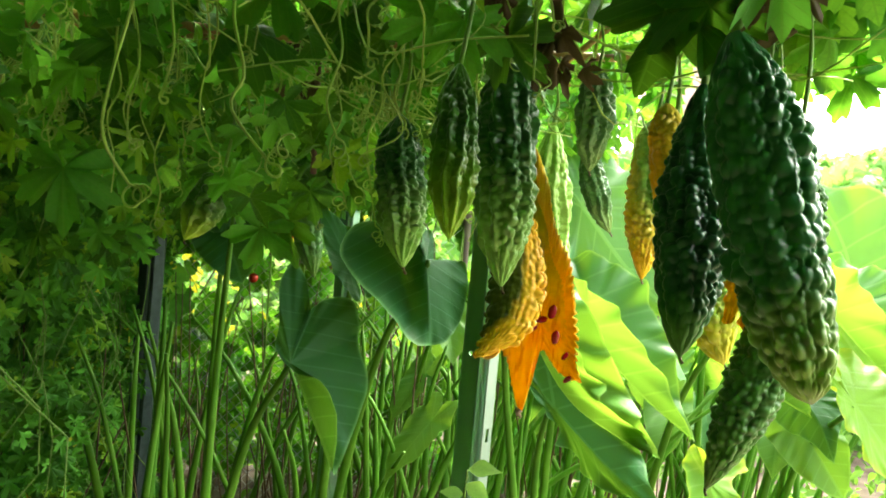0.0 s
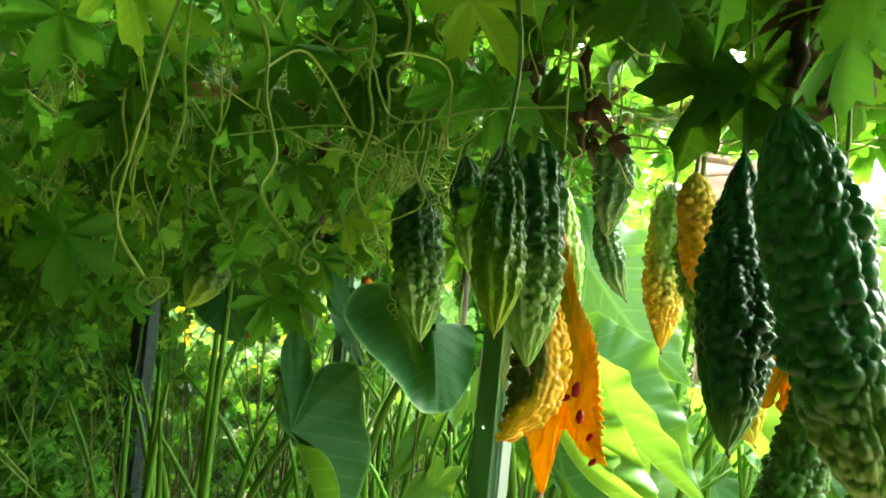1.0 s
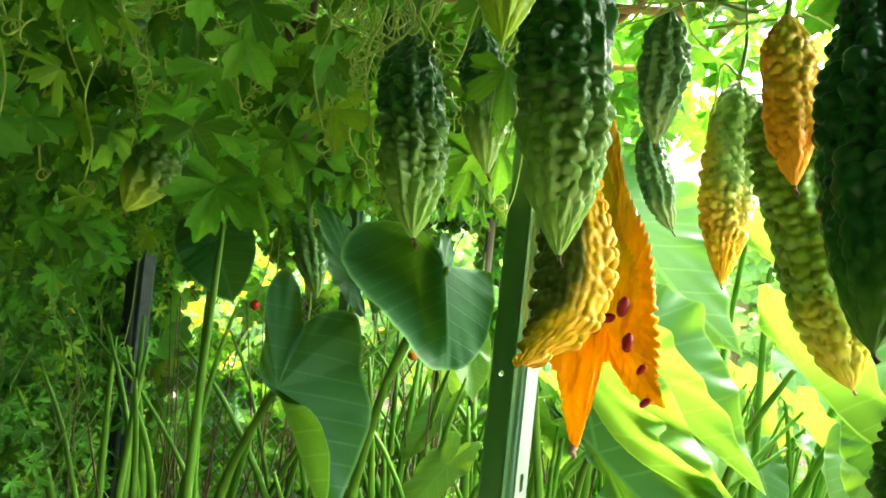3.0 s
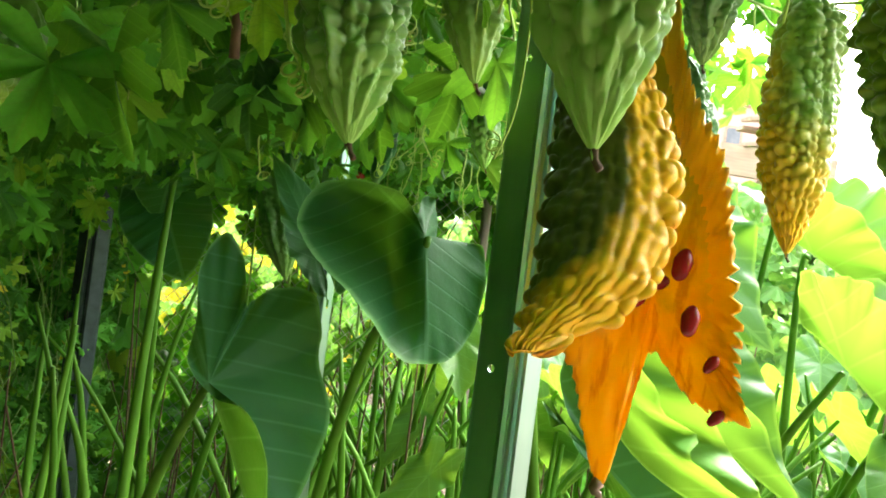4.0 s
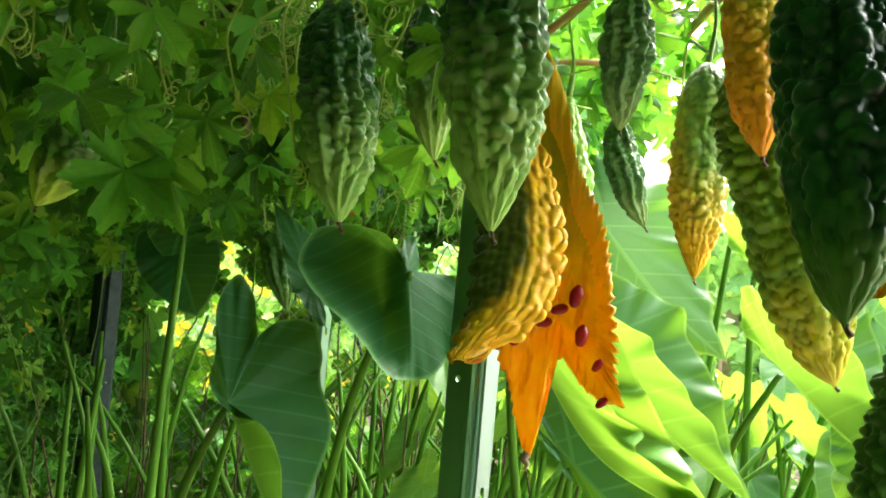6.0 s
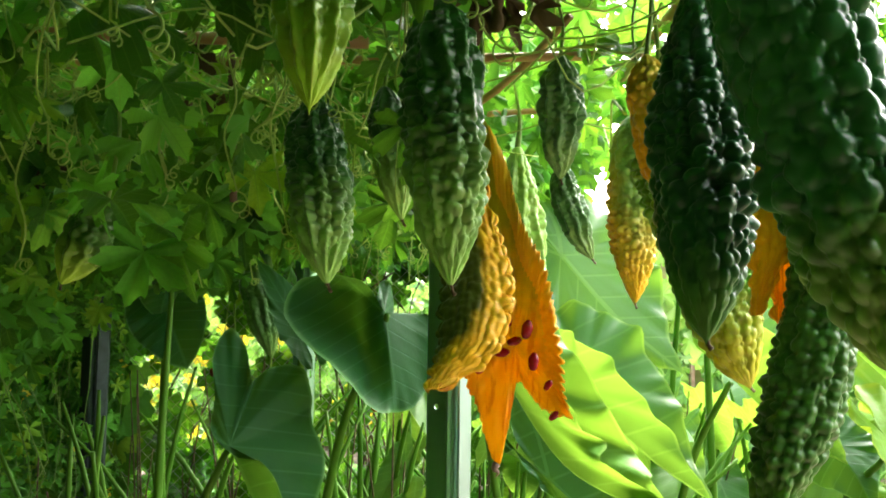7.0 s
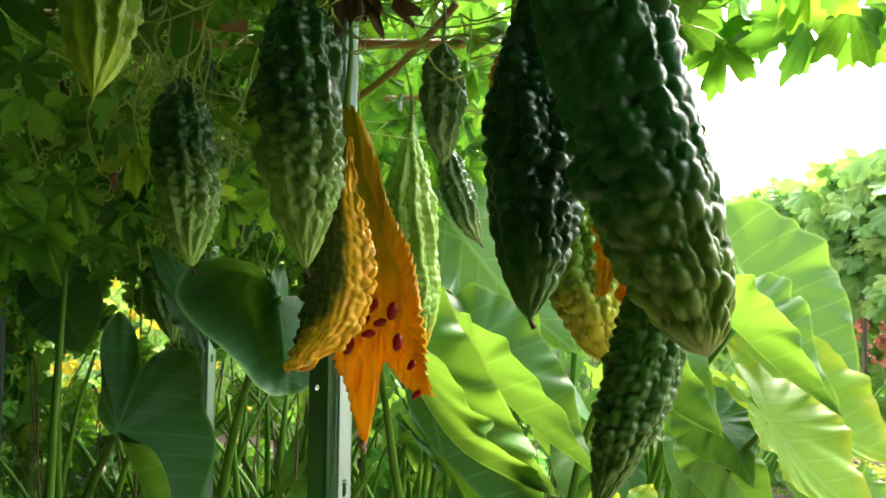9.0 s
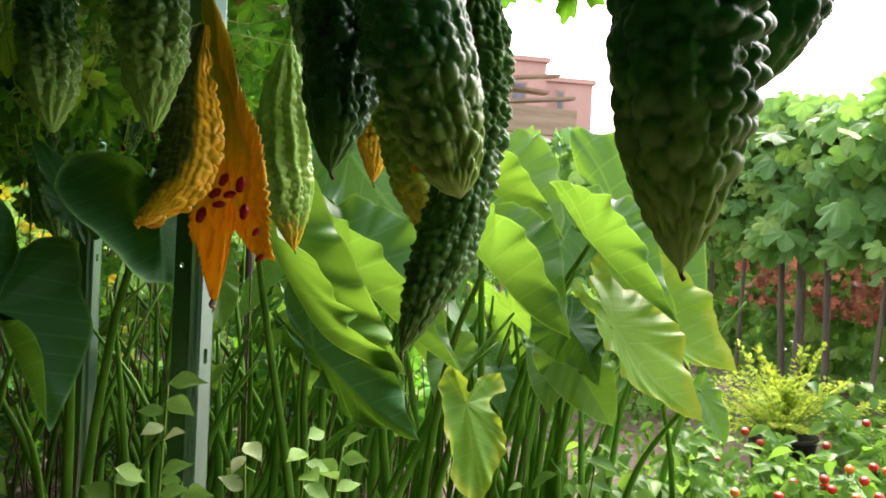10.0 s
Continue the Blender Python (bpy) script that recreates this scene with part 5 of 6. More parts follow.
def shaped_blade(mid, near, far, cup=0.1, ripple=0.02, seed=0, nr=16, nt=132):
    """A heart-shaped blade on a bowed midrib through mid, from the stalk's end to the tip. near, far: for each half, stations (share of the midrib, negative in
    the hind lobes; the vector from the midrib to the margin there), so that each half can fold, hang or stand by itself."""
    q = np.random.default_rng(seed)
    M = bezier(mid, 60)
    T = np.gradient(M, axis=0) * 59.0
    L = float(np.linalg.norm(M[-1] - M[0]))
    th = np.linspace(-math.pi, math.pi, nt, endpoint=False)
    knots = np.radians((0, 8, 20, 40, 62, 90, 118, 140, 155, 170, 180))
    r = np.interp(np.abs(th), knots, (0.66, 0.60, 0.50, 0.40, 0.345, 0.32, 0.34, 0.38, 0.36, 0.22, 0.07))
    kern = np.array((1, 2, 3, 4, 3, 2, 1)) / 16.0
    r = np.convolve(np.concatenate((r[-3:], r, r[:3])), kern, "valid")
    r[nt // 2] = 0.66
    r = r * (1 + 0.02 * np.sin(9 * th + q.uniform(0, 6)) + 0.012 * np.sin(21 * th + q.uniform(0, 6)))
    ph = q.uniform(0, 6, 4)
    sides = [(np.array([s for s, v in st]), np.array([v for s, v in st], float)) for st in (near, far)]
    V, U = [tuple(M[0])], [(0, 0)]
    for j in range(1, nr + 1):
        k = j / nr
        for w, rr in zip(th, r):
            x, y = math.sin(w) * rr * k, math.cos(w) * rr * k
            s, ax = y / 0.66, abs(x) / 0.32
            i = int(np.clip(s * 59, 0, 59))
            base = M[0] + T[0] * s if s < 0 else np.array([np.interp(s, np.linspace(0, 1, 60), M[:, c]) for c in range(3)])
            S, D = sides[0 if x > 0 else 1]
            d = np.array([np.interp(s, S, D[:, c]) for c in range(3)])
            n = np.cross(T[i], d)
            n = n / (np.linalg.norm(n) + 1e-9)
            if n[1] > 0:
                n = -n
            lat = y - 0.55 * abs(x)
            e = cup * ax ** 2.4 * 0.35 + ripple * (0.14 * math.cos(2 * math.pi * 9 * lat) * min(1, abs(x) * 7) * k
                + k ** 4 * (1.3 * math.sin(9 * w + ph[0]) + 1.0 * math.sin(16 * w + ph[1]) + 0.4 * math.sin(29 * w + ph[2])) * min(1, abs(w) * 1.5))
            V.append(tuple(base + d * ax * (1 - 0.08 * abs(cup) * ax) + n * e * L))
            U.append((x, y))
    F = [(0, 1 + (i + 1) % nt, 1 + i) for i in range(nt)]
    for j in range(nr - 1):
        for i in range(nt):
            k, b = (i + 1) % nt, 1 + j * nt
            F.append((b + i, b + k, b + nt + k, b + nt + i))
    return V, F, U


def outlined_blade(attach, outline, tip, bowl=0.0, ripple=0.01, seed=0, nr=16, nt=132):
    """A blade that bends freely: rays run from the stalk's end to a smooth closed margin through outline; tip: which of those points is the tip.
    bowl: how far the halves sag away behind the straight rays, the half that the margin lists first by the full share."""
    q = np.random.default_rng(seed)
    A, P = np.array(attach, float), [np.array(p, float) for p in outline]
    n = len(P)
    edge = []
    for u in np.linspace(0, n, nt, endpoint=False):
        i, f = int(u), u - int(u)
        a, b, c, d = (P[(i + j) % n] for j in (-1, 0, 1, 2))
        edge.append(0.5 * (2 * b + (c - a) * f + (2 * a - 5 * b + 4 * c - d) * f * f + (3 * b - a - 3 * c + d) * f ** 3))
    E = np.array(edge)
    rib = P[tip] - A
    L = float(np.linalg.norm(rib))
    rib = rib / L
    up = np.cross(rib, np.array((1.0, 0.15, 0.0)))
    up = up / np.linalg.norm(up)
    side = np.cross(up, rib)
    ph = q.uniform(0, 6, 3)
    V, U = [tuple(A)], [(0, 0)]
    for j in range(1, nr + 1):
        k = j / nr
        for i in range(nt):
            v = E[i] - A
            w = 2 * math.pi * i / nt
            x, y = float(v @ side) / L * 0.66 * k, float(v @ rib) / L * 0.66 * k
            share = 1.0 if x < 0 else 0.25
            sag = bowl * share * min(1.0, abs(x) * 5) * 4 * k * (1 - k) ** 0.8
            e = ripple * L * (0.25 * math.cos(2 * math.pi * 9 * (y - 0.55 * abs(x))) * min(1, abs(x) * 7) * k + k ** 5 * (math.sin(11 * w + ph[0]) + 0.6 * math.sin(23 * w + ph[1])))
            V.append(tuple(A + v * k + np.array((0, sag, 0)) + e * np.array((0.2, -0.9, 0.3))))
            U.append((x, y))
    F = [(0, 1 + (i + 1) % nt, 1 + i) for i in range(nt)]
    for j in range(nr - 1):
        for i in range(nt):
            k, b = (i + 1) % nt, 1 + j * nt
            F.append((b + i, b + k, b + nt + k, b + nt + i))
    return V, F, U


def shaped_taro(base, blades, label, seed):
    """A taro whose blades are each given their bow and the fold of their halves: (midrib, near half, far half, material, cup, ripple),
    or by its margin: ((stalk's end, points of the margin), number of the tip, bowl, material, 0, ripple)."""
    q = np.random.default_rng(seed)
    o = np.array((base[0], base[1], 0.0))
    plant = empty("taro_plant", label, "taro", tuple(o), TARO)
    for k, (mid, near, far, mat, cup, ripple) in enumerate(blades):
        if len(mid) > 4:
            data = outlined_blade(np.array(mid[0]) - o, [np.array(p) - o for p in mid[1:]], near, far, ripple, seed * 13 + k)
        else:
            data = shaped_blade([np.array(p) - o for p in mid], near, far, cup, ripple, seed * 13 + k)
        me = taro_mesh(data, mat, 16, 132)
        part("leaf", me, plant, "yellowing blade with brown spots" if mat is M_TARO_OLD else "")
        a = np.array(mid[0]) - o
        d = np.array(mid[1 + near] if len(mid) > 4 else mid[1]) - np.array(mid[0])
        foot = np.array((q.normal(0, 0.06), q.normal(0, 0.06), -0.02))
        under = a + np.array((0, 0.006, -0.008))
        back = -d * np.array((1, 1, 0)) * 0.35
        pts = [foot, foot + (a - foot) * np.array((0.22, 0.22, 0.42)) + q.normal(0, 0.012, 3), foot + (a - foot) * np.array((0.62, 0.62, 0.80)) + back * 0.5, under + back * 0.4 + np.array((0, 0, -0.02)), under]
        part("stalk", tube("stalk", pts, (0.017, 0.013, 0.009, 0.006, 0.004), M_PETIOLE, 8, 22), plant)
    return plant


# both taros under the roof use the shade-darkened leaf colour
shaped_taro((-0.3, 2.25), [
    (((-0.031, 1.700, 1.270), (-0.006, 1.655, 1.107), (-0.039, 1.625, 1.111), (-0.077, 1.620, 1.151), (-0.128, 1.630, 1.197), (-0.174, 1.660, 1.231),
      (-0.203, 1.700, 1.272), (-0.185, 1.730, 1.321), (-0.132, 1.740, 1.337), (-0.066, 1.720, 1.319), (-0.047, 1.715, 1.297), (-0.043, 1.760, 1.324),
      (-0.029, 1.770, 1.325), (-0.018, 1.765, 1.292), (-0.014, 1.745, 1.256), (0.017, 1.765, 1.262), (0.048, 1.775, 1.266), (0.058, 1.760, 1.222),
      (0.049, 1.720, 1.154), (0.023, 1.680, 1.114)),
     0, 0.055, M_TARO_SHADE_BLUE, 0, 0.024),
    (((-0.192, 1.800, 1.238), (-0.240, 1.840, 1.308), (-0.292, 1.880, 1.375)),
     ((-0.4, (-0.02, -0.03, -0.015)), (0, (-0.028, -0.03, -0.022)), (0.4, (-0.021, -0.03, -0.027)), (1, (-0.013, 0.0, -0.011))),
     ((-0.4, (0.012, 0.04, 0.01)), (0, (0.019, 0.04, 0.022)), (0.4, (0.016, 0.04, 0.029)), (1, (0.013, 0.0, 0.011))), M_TARO_SHADE_BLUE, 0.1, 0.015),
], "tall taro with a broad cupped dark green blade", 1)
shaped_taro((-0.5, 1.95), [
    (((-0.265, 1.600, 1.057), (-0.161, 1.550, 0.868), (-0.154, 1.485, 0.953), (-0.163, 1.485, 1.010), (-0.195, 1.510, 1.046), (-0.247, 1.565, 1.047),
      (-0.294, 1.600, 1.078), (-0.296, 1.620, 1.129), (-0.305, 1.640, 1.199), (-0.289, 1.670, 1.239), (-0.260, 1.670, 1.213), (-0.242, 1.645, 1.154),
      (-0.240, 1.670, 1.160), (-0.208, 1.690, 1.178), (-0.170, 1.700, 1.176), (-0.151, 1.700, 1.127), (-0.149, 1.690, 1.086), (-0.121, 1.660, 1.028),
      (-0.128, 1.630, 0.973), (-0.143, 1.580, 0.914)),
     0, 0.02, M_TARO_SHADE_BLUE, 0, 0.022),
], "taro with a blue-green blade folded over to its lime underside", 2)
shaped_taro((0.3, 2.25), [
    (((0.164, 1.900, 1.193), (0.266, 1.720, 1.027), (0.344, 1.540, 0.989), (0.391, 1.400, 0.990)),
     ((-0.4, (0.013, -0.05, 0.07)), (0, (0.028, -0.1, 0.113)), (0.45, (0.026, -0.06, 0.083)), (1, (0.026, 0.0, 0.027))),
     ((-0.4, (0.042, 0.1, 0.083)), (0, (0.091, 0.08, 0.14)), (0.45, (0.092, 0.06, 0.098)), (1, (0.026, 0.03, 0.041))), M_TARO, 0.1, 0.03),
    (((0.270, 1.830, 0.967), (0.362, 1.660, 0.895), (0.437, 1.500, 0.862)),
     ((-0.4, (-0.005, -0.04, -0.015)), (0, (0.017, -0.02, -0.031)), (0.4, (-0.008, 0.03, -0.051)), (1, (-0.005, 0.02, -0.024))),
     ((-0.4, (0.07, 0.05, 0.111)), (0, (0.092, 0.05, 0.108)), (0.4, (0.073, 0.05, 0.086)), (1, (0.029, 0.03, 0.032))), M_TARO_SHADE_BLUE, 0.1, 0.022),
    (((0.355, 2.050, 1.117), (0.481, 1.950, 0.993), (0.582, 1.850, 0.921)),
     ((-0.4, (-0.008, 0.0, 0.066)), (0, (0.002, -0.05, 0.117)), (0.45, (0.024, -0.04, 0.111)), (1, (0.031, 0.0, 0.049))),
     ((-0.4, (0.077, 0.12, 0.092)), (0, (0.115, 0.12, 0.151)), (0.45, (0.11, 0.1, 0.123)), (1, (0.047, 0.05, 0.05))), M_TARO, 0.1, 0.026),
], "taro with long drooping wavy-edged blades", 4)
shaped_taro((0.6, 2.5), [
    (((0.369, 2.350, 1.421), (0.484, 2.250, 1.268), (0.617, 2.150, 1.142)),
     ((-0.4, (-0.075, -0.05, -0.065)), (0, (-0.089, -0.06, -0.108)), (0.4, (-0.088, -0.05, -0.08)), (1, (-0.051, 0.0, -0.026))),
     ((-0.4, (0.05, 0.1, 0.10)), (0, (0.176, 0.1, 0.10)), (0.4, (0.171, 0.08, 0.09)), (1, (0.061, 0.03, 0.06))), M_TARO, 0.1, 0.025),
    (((0.654, 1.950, 1.147), (0.730, 1.850, 1.049), (0.790, 1.750, 1.012)),
     ((-0.4, (0.009, -0.06, 0.089)), (0, (-0.002, -0.08, 0.137)), (0.4, (0.041, -0.03, 0.131)), (1, (0.034, 0.0, 0.047))),
     ((-0.4, (0.098, 0.08, 0.087)), (0, (0.153, 0.08, 0.123)), (0.4, (0.128, 0.07, 0.14)), (1, (0.039, 0.03, 0.068))), M_TARO, 0.1, 0.03),
], "taro with bright green sunlit blades", 5)
shaped_taro((0.85, 2.7), [
    (((0.916, 2.000, 1.213), (0.983, 1.900, 1.115), (1.056, 1.810, 1.043)),
     ((-0.4, (-0.011, -0.06, 0.085)), (0, (0.004, -0.08, 0.11)), (0.4, (0.032, -0.04, 0.099)), (1, (0.031, 0.0, 0.038))),
     ((-0.4, (0.1, 0.08, 0.065)), (0, (0.153, 0.08, 0.104)), (0.4, (0.125, 0.07, 0.129)), (1, (0.039, 0.03, 0.061))), M_TARO, 0.1, 0.03),
    (((1.166, 2.450, 1.302), (1.285, 2.350, 1.177), (1.347, 2.200, 1.032)),
     ((-0.4, (-0.145, -0.05, -0.069)), (0, (-0.152, -0.05, -0.113)), (0.4, (-0.154, -0.05, -0.1)), (1, (-0.064, 0.0, -0.032))),
     ((-0.4, (0.027, 0.1, 0.202)), (0, (0.161, 0.1, 0.219)), (0.4, (0.185, 0.08, 0.167)), (1, (0.079, 0.03, 0.093))), M_TARO, 0.1, 0.025),
    (((0.761, 2.400, 1.351), (0.845, 2.300, 1.275), (0.924, 2.200, 1.219)),
     ((-0.4, (0.001, -0.05, 0.091)), (0, (0.01, -0.06, 0.128)), (0.4, (0.041, -0.03, 0.1)), (1, (0.036, 0.0, 0.046))),
     ((-0.4, (0.103, 0.1, 0.115)), (0, (0.145, 0.1, 0.179)), (0.4, (0.157, 0.08, 0.162)), (1, (0.069, 0.03, 0.093))), M_TARO, 0.1, 0.03),
    (((0.974, 2.300, 1.266), (0.920, 2.250, 1.181), (0.877, 2.200, 1.085)),
     ((-0.4, (0.101, 0.0, -0.01)), (0, (0.124, 0.02, -0.025)), (0.4, (0.106, 0.02, -0.042)), (1, (0.062, 0.0, -0.013))),
     ((-0.4, (-0.084, 0.02, 0.012)), (0, (-0.098, 0.02, -0.005)), (0.4, (-0.073, 0.02, 0.012)), (1, (-0.047, 0.0, 0.028))), M_TARO, 0.1, 0.02),
], "large taro with folded sunlit blades", 6)
shaped_taro((1.0, 2.55), [
    (((1.100, 2.150, 1.030), (1.194, 2.050, 0.965), (1.285, 1.950, 0.922)),
     ((-0.4, (-0.087, -0.05, -0.036)), (0, (-0.054, -0.06, -0.049)), (0.4, (-0.028, -0.06, -0.045)), (1, (-0.013, -0.0, -0.027))),
     ((-0.4, (0.041, 0.08, 0.136)), (0, (0.126, 0.08, 0.149)), (0.4, (0.149, 0.07, 0.121)), (1, (0.059, 0.03, 0.079))), M_TARO_OLD, 0.1, 0.02),
    (((0.919, 1.850, 1.036), (0.980, 1.770, 0.932), (1.055, 1.680, 0.853)),
     ((-0.4, (-0.027, -0.04, -0.024)), (0, (-0.048, -0.05, -0.032)), (0.4, (-0.056, -0.05, -0.038)), (1, (-0.018, 0.0, -0.023))),
     ((-0.4, (0.086, 0.08, 0.012)), (0, (0.129, 0.08, 0.047)), (0.4, (0.135, 0.07, 0.061)), (1, (0.051, 0.03, 0.064))), M_TARO_OLD, 0.1, 0.022),
    (((0.870, 2.000, 1.015), (0.894, 1.950, 0.966), (0.914, 1.900, 0.888)),
     ((-0.4, (-0.054, 0.05, -0.006)), (0, (-0.07, 0.05, -0.043)), (0.4, (-0.053, 0.04, -0.053)), (1, (-0.034, 0.0, -0.011))),
     ((-0.4, (0.07, 0.02, 0.034)), (0, (0.087, 0.02, 0.021)), (0.4, (0.08, 0.02, 0.02)), (1, (0.034, 0.0, 0.022))), M_TARO_SHADE_BLUE, 0.1, 0.02),
], "taro with yellowing blades at the bed's edge", 10)

shaped_taro((0.55, 1.8), [
    (((0.525, 1.560, 0.916), (0.523, 1.440, 0.777), (0.488, 1.460, 0.800), (0.483, 1.480, 0.851), (0.477, 1.520, 0.899), (0.476, 1.560, 0.950),
      (0.496, 1.580, 0.980), (0.522, 1.570, 0.961), (0.532, 1.560, 0.936), (0.559, 1.600, 0.957), (0.602, 1.620, 0.960), (0.610, 1.610, 0.933),
      (0.572, 1.570, 0.917), (0.590, 1.520, 0.868), (0.580, 1.500, 0.840), (0.549, 1.460, 0.804)),
     0, 0.012, M_TARO_OLD, 0, 0.03),
], "low taro with a brown-spotted blade", 8)
taro_plant((-0.66, 2.50), [((-0.60, 2.30, 1.30), (-0.516, 2.25, 1.134), (0.2, -1, 0.3), 0.9, 0.2, 0.1, 0)], "taro with a dark shaded blade", 2, 11)
taro_plant((-0.64, 2.20), [((-0.517, 2.12, 1.36), (-0.60, 2.3, 1.25), (0, -0.5, 1), 0.6, 0.3, 0.1, 0)], "taro with tall leaning lime green stalks", 4, 3, 0.10)
taro_plant((1.15, 2.60), [((1.301, 2.2, 0.864), (1.352, 2.1, 0.705), (0.2, -0.9, 0.4), 0.75, 0.2, 0.1, 0, 0.6), ((0.878, 2.1, 0.973), (0.995, 2.0, 0.778), (-0.2, -0.8, 0.5), 0.9, 0.2, 0.1, 0, 0.7)],
           "taro with small dark blades at the bed's edge", 2, 7, ripple=0.017)
taro_plant((0.85, 2.95), [((0.72, 2.62, 1.50), (0.90, 2.5, 1.38), (0.2, -0.7, 0.8), 0.8, 0.2, 0.1, 0)], "full taro with broad sunlit yellow-green blades", 3, 9, ripple=0.017)
for k, (x, y) in enumerate(((0.05, 2.7), (0.45, 3.0), (0.9, 3.2), (1.4, 3.3), (-0.35, 3.0), (0.2, 2.4), (0.7, 2.75), (-0.15, 2.5), (1.1, 2.9), (0.6, 3.4), (0.0, 3.3))):
    taro_plant((x, y), [], "green taro clump with upright stalks", 6 if x > 0.15 else 8, 20 + k, 0.16, (0.80, 1.12) if x > 0.15 else (0.75, 1.1))

# ---- backdrop of the arbour: wire fence and garden behind ----
fence = empty("chain_link_fence", "grey chain-link fence behind the taro", "fence", (-0.8, 3.9, 0), kind="")
wires = []
for k in range(-40, 62):
    for sgn in (1, -1):
        x0 = k * 0.055
        pts = [np.array((x0 + sgn * 0.0275 * j, 0.004 * sgn * (1 if j % 2 else -1), 0.0275 * j * 1.0)) for j in range(0, 61, 3)]
        pts = [p for p in pts if -2.2 < p[0] < 0.9]
        if len(pts) > 2:
            wires.append(tube_data(np.array(pts), (0.0013,), 4))
tagged(part("mesh_wire", joined("mesh_wire", wires, M_WIRE), fence), "diamond wire mesh", kind="stuff")
for x in (-2.2, -0.65, 0.9):
    part("fence_post", tube("fence_post", [(x, 0.02, 0), (x, 0.02, 0.9), (x, 0.02, 1.72)], (0.02,), M_STAKE, 8, 5), fence)
part("top_rail", tube("top_rail", [(-2.2, 0.02, 1.68), (-0.6, 0.02, 1.68), (0.9, 0.02, 1.68)], (0.016,), M_WIRE, 8, 5), fence)

OVALS = [oval_leaf(rng, 6, rng.uniform(0.4, 0.6), 0.5) for k in range(5)]
HEDGE = [lobed_leaf(rng, 5, rng.uniform(0.22, 0.36), 0.08, 26, 0.8, 1.1) for k in range(6)]


def leaf_cloud(name, label, category, spots, variants, mat, count, size, seed, facing=(0, -1, 0.6), group=""):
    """A bush or hedge: leaves spread through boxes (x0, y0, z0, x1, y1, z1)."""
    q = np.random.default_rng(seed)
    c = spots[0]
    ob = None
    pl = []
    vol = np.array([(b[3] - b[0]) * (b[4] - b[1] + 0.05) * (b[5] - b[2]) for b in spots])
    pick = q.choice(len(spots), count, p=vol / vol.sum())
    o = Vector((c[0], c[1], 0))
    for i in pick:
        b = spots[i]
        p = Vector((q.uniform(b[0], b[3]), q.uniform(b[1], b[4]), q.uniform(b[2], b[5]))) - o
        p.z += 0.18 * noise.noise((p.x * 1.7, p.y * 1.7, seed)) * (1 if p.z > 0.3 else 0)
        p.z = max(p.z, 0.02)
        pl.append((int(q.integers(0, 999)), leaf_pose(p, (q.normal(0, 0.7), q.normal(0, 0.5) - 0.3, -0.6), facing, q.uniform(*size), q, 0.45)))
    ob = scattered(name, variants, pl, mat)
    ob.location = o
    return tagged(ob, label, category, group, "stuff")



# climbers on the fence, with gaps that let the sunlit garden through
climber = empty("fence_climber", "shaded green climber tangled over the wire fence", "climber", (-1.0, 4.4, 0))
q = np.random.default_rng(56)
spread = []
while len(spread) < 3000:
    x, y, z = q.uniform(-3.2, 1.0), 4.35 + q.normal(0, 0.14), q.uniform(0.02, 1.75)
    gap = noise.noise((x * 5.5, 3.1, z * 5.5))
    if z > 0.55 and gap > (-0.06 if -1.75 < x < 0.15 and 0.8 < z < 1.6 else 0.12):
        continue
    spread.append((int(q.integers(0, 999)), leaf_pose((x + 1.0, y - 4.4, z), (q.normal(0, 0.5), q.normal(0, 0.4), -0.7), (0.2, -1, 0.5), q.uniform(0.06, 0.13), q, 0.35)))
tagged(scattered("foliage", HEDGE, spread, M_VINE, climber), "shaded green climber leaves", kind="stuff")
stems = []
for k in range(60):
    x = q.uniform(-2.2, 1.9)
    stems.append(tube_data(bezier([(x, q.normal(0, 0.08), 0), (x + q.normal(0, 0.08), q.normal(0, 0.08), 0.6), (x + q.normal(0, 0.15), q.normal(0, 0.08), 1.2), (x + q.normal(0, 0.2), q.normal(0, 0.1), 1.7)], 14), (0.006, 0.003), 5))
tagged(part("branching", joined("branching", stems, M_BARK), climber), "thin brown climber stems", kind="stuff")
twigs = []
for k in range(150):
    x, y = q.uniform(-1.3, 1.1), q.uniform(2.3, 3.8)
    a = np.array((x, y, 0.0))
    b = a + np.array((q.normal(0, 0.12), q.normal(0, 0.12), q.uniform(0.35, 1.15)))
    twigs.append(tube_data(bezier([a, a + (b - a) * 0.5 + q.normal(0, 0.02, 3), b], 8), (0.0045, 0.002), 5))
dead = part("dry_twigs", joined("dry_twigs", [([tuple(np.array(v) - np.array((0, 3, 0))) for v in vs], fs) for vs, fs in twigs], M_BARK))
dead.location = (0, 3, 0)
tagged(dead, "thin brown dry twigs standing among the taro stalks", "twigs", kind="stuff")
leaf_cloud("garden_foliage", "sunlit yellow-green garden leaves beyond the wire fence", "foliage", [(-3.6, 5.9, 0.0, 1.4, 7.2, 1.75)], HEDGE, M_HEDGE, 1700, (0.07, 0.16), 51)
leaf_cloud("garden_foliage", "yellow leaves beyond the wire fence", "foliage", [(-2.6, 5.3, 0.5, -0.3, 5.9, 1.7)], HEDGE, M_YELLOW, 150, (0.06, 0.13), 52)
leaf_cloud("far_hedge", "distant dark green hedge closing the garden", "hedge", [(-7, 8.5, 0.0, 1.5, 10.0, 1.7)], HEDGE, M_HEDGE, 3000, (0.16, 0.3), 53)

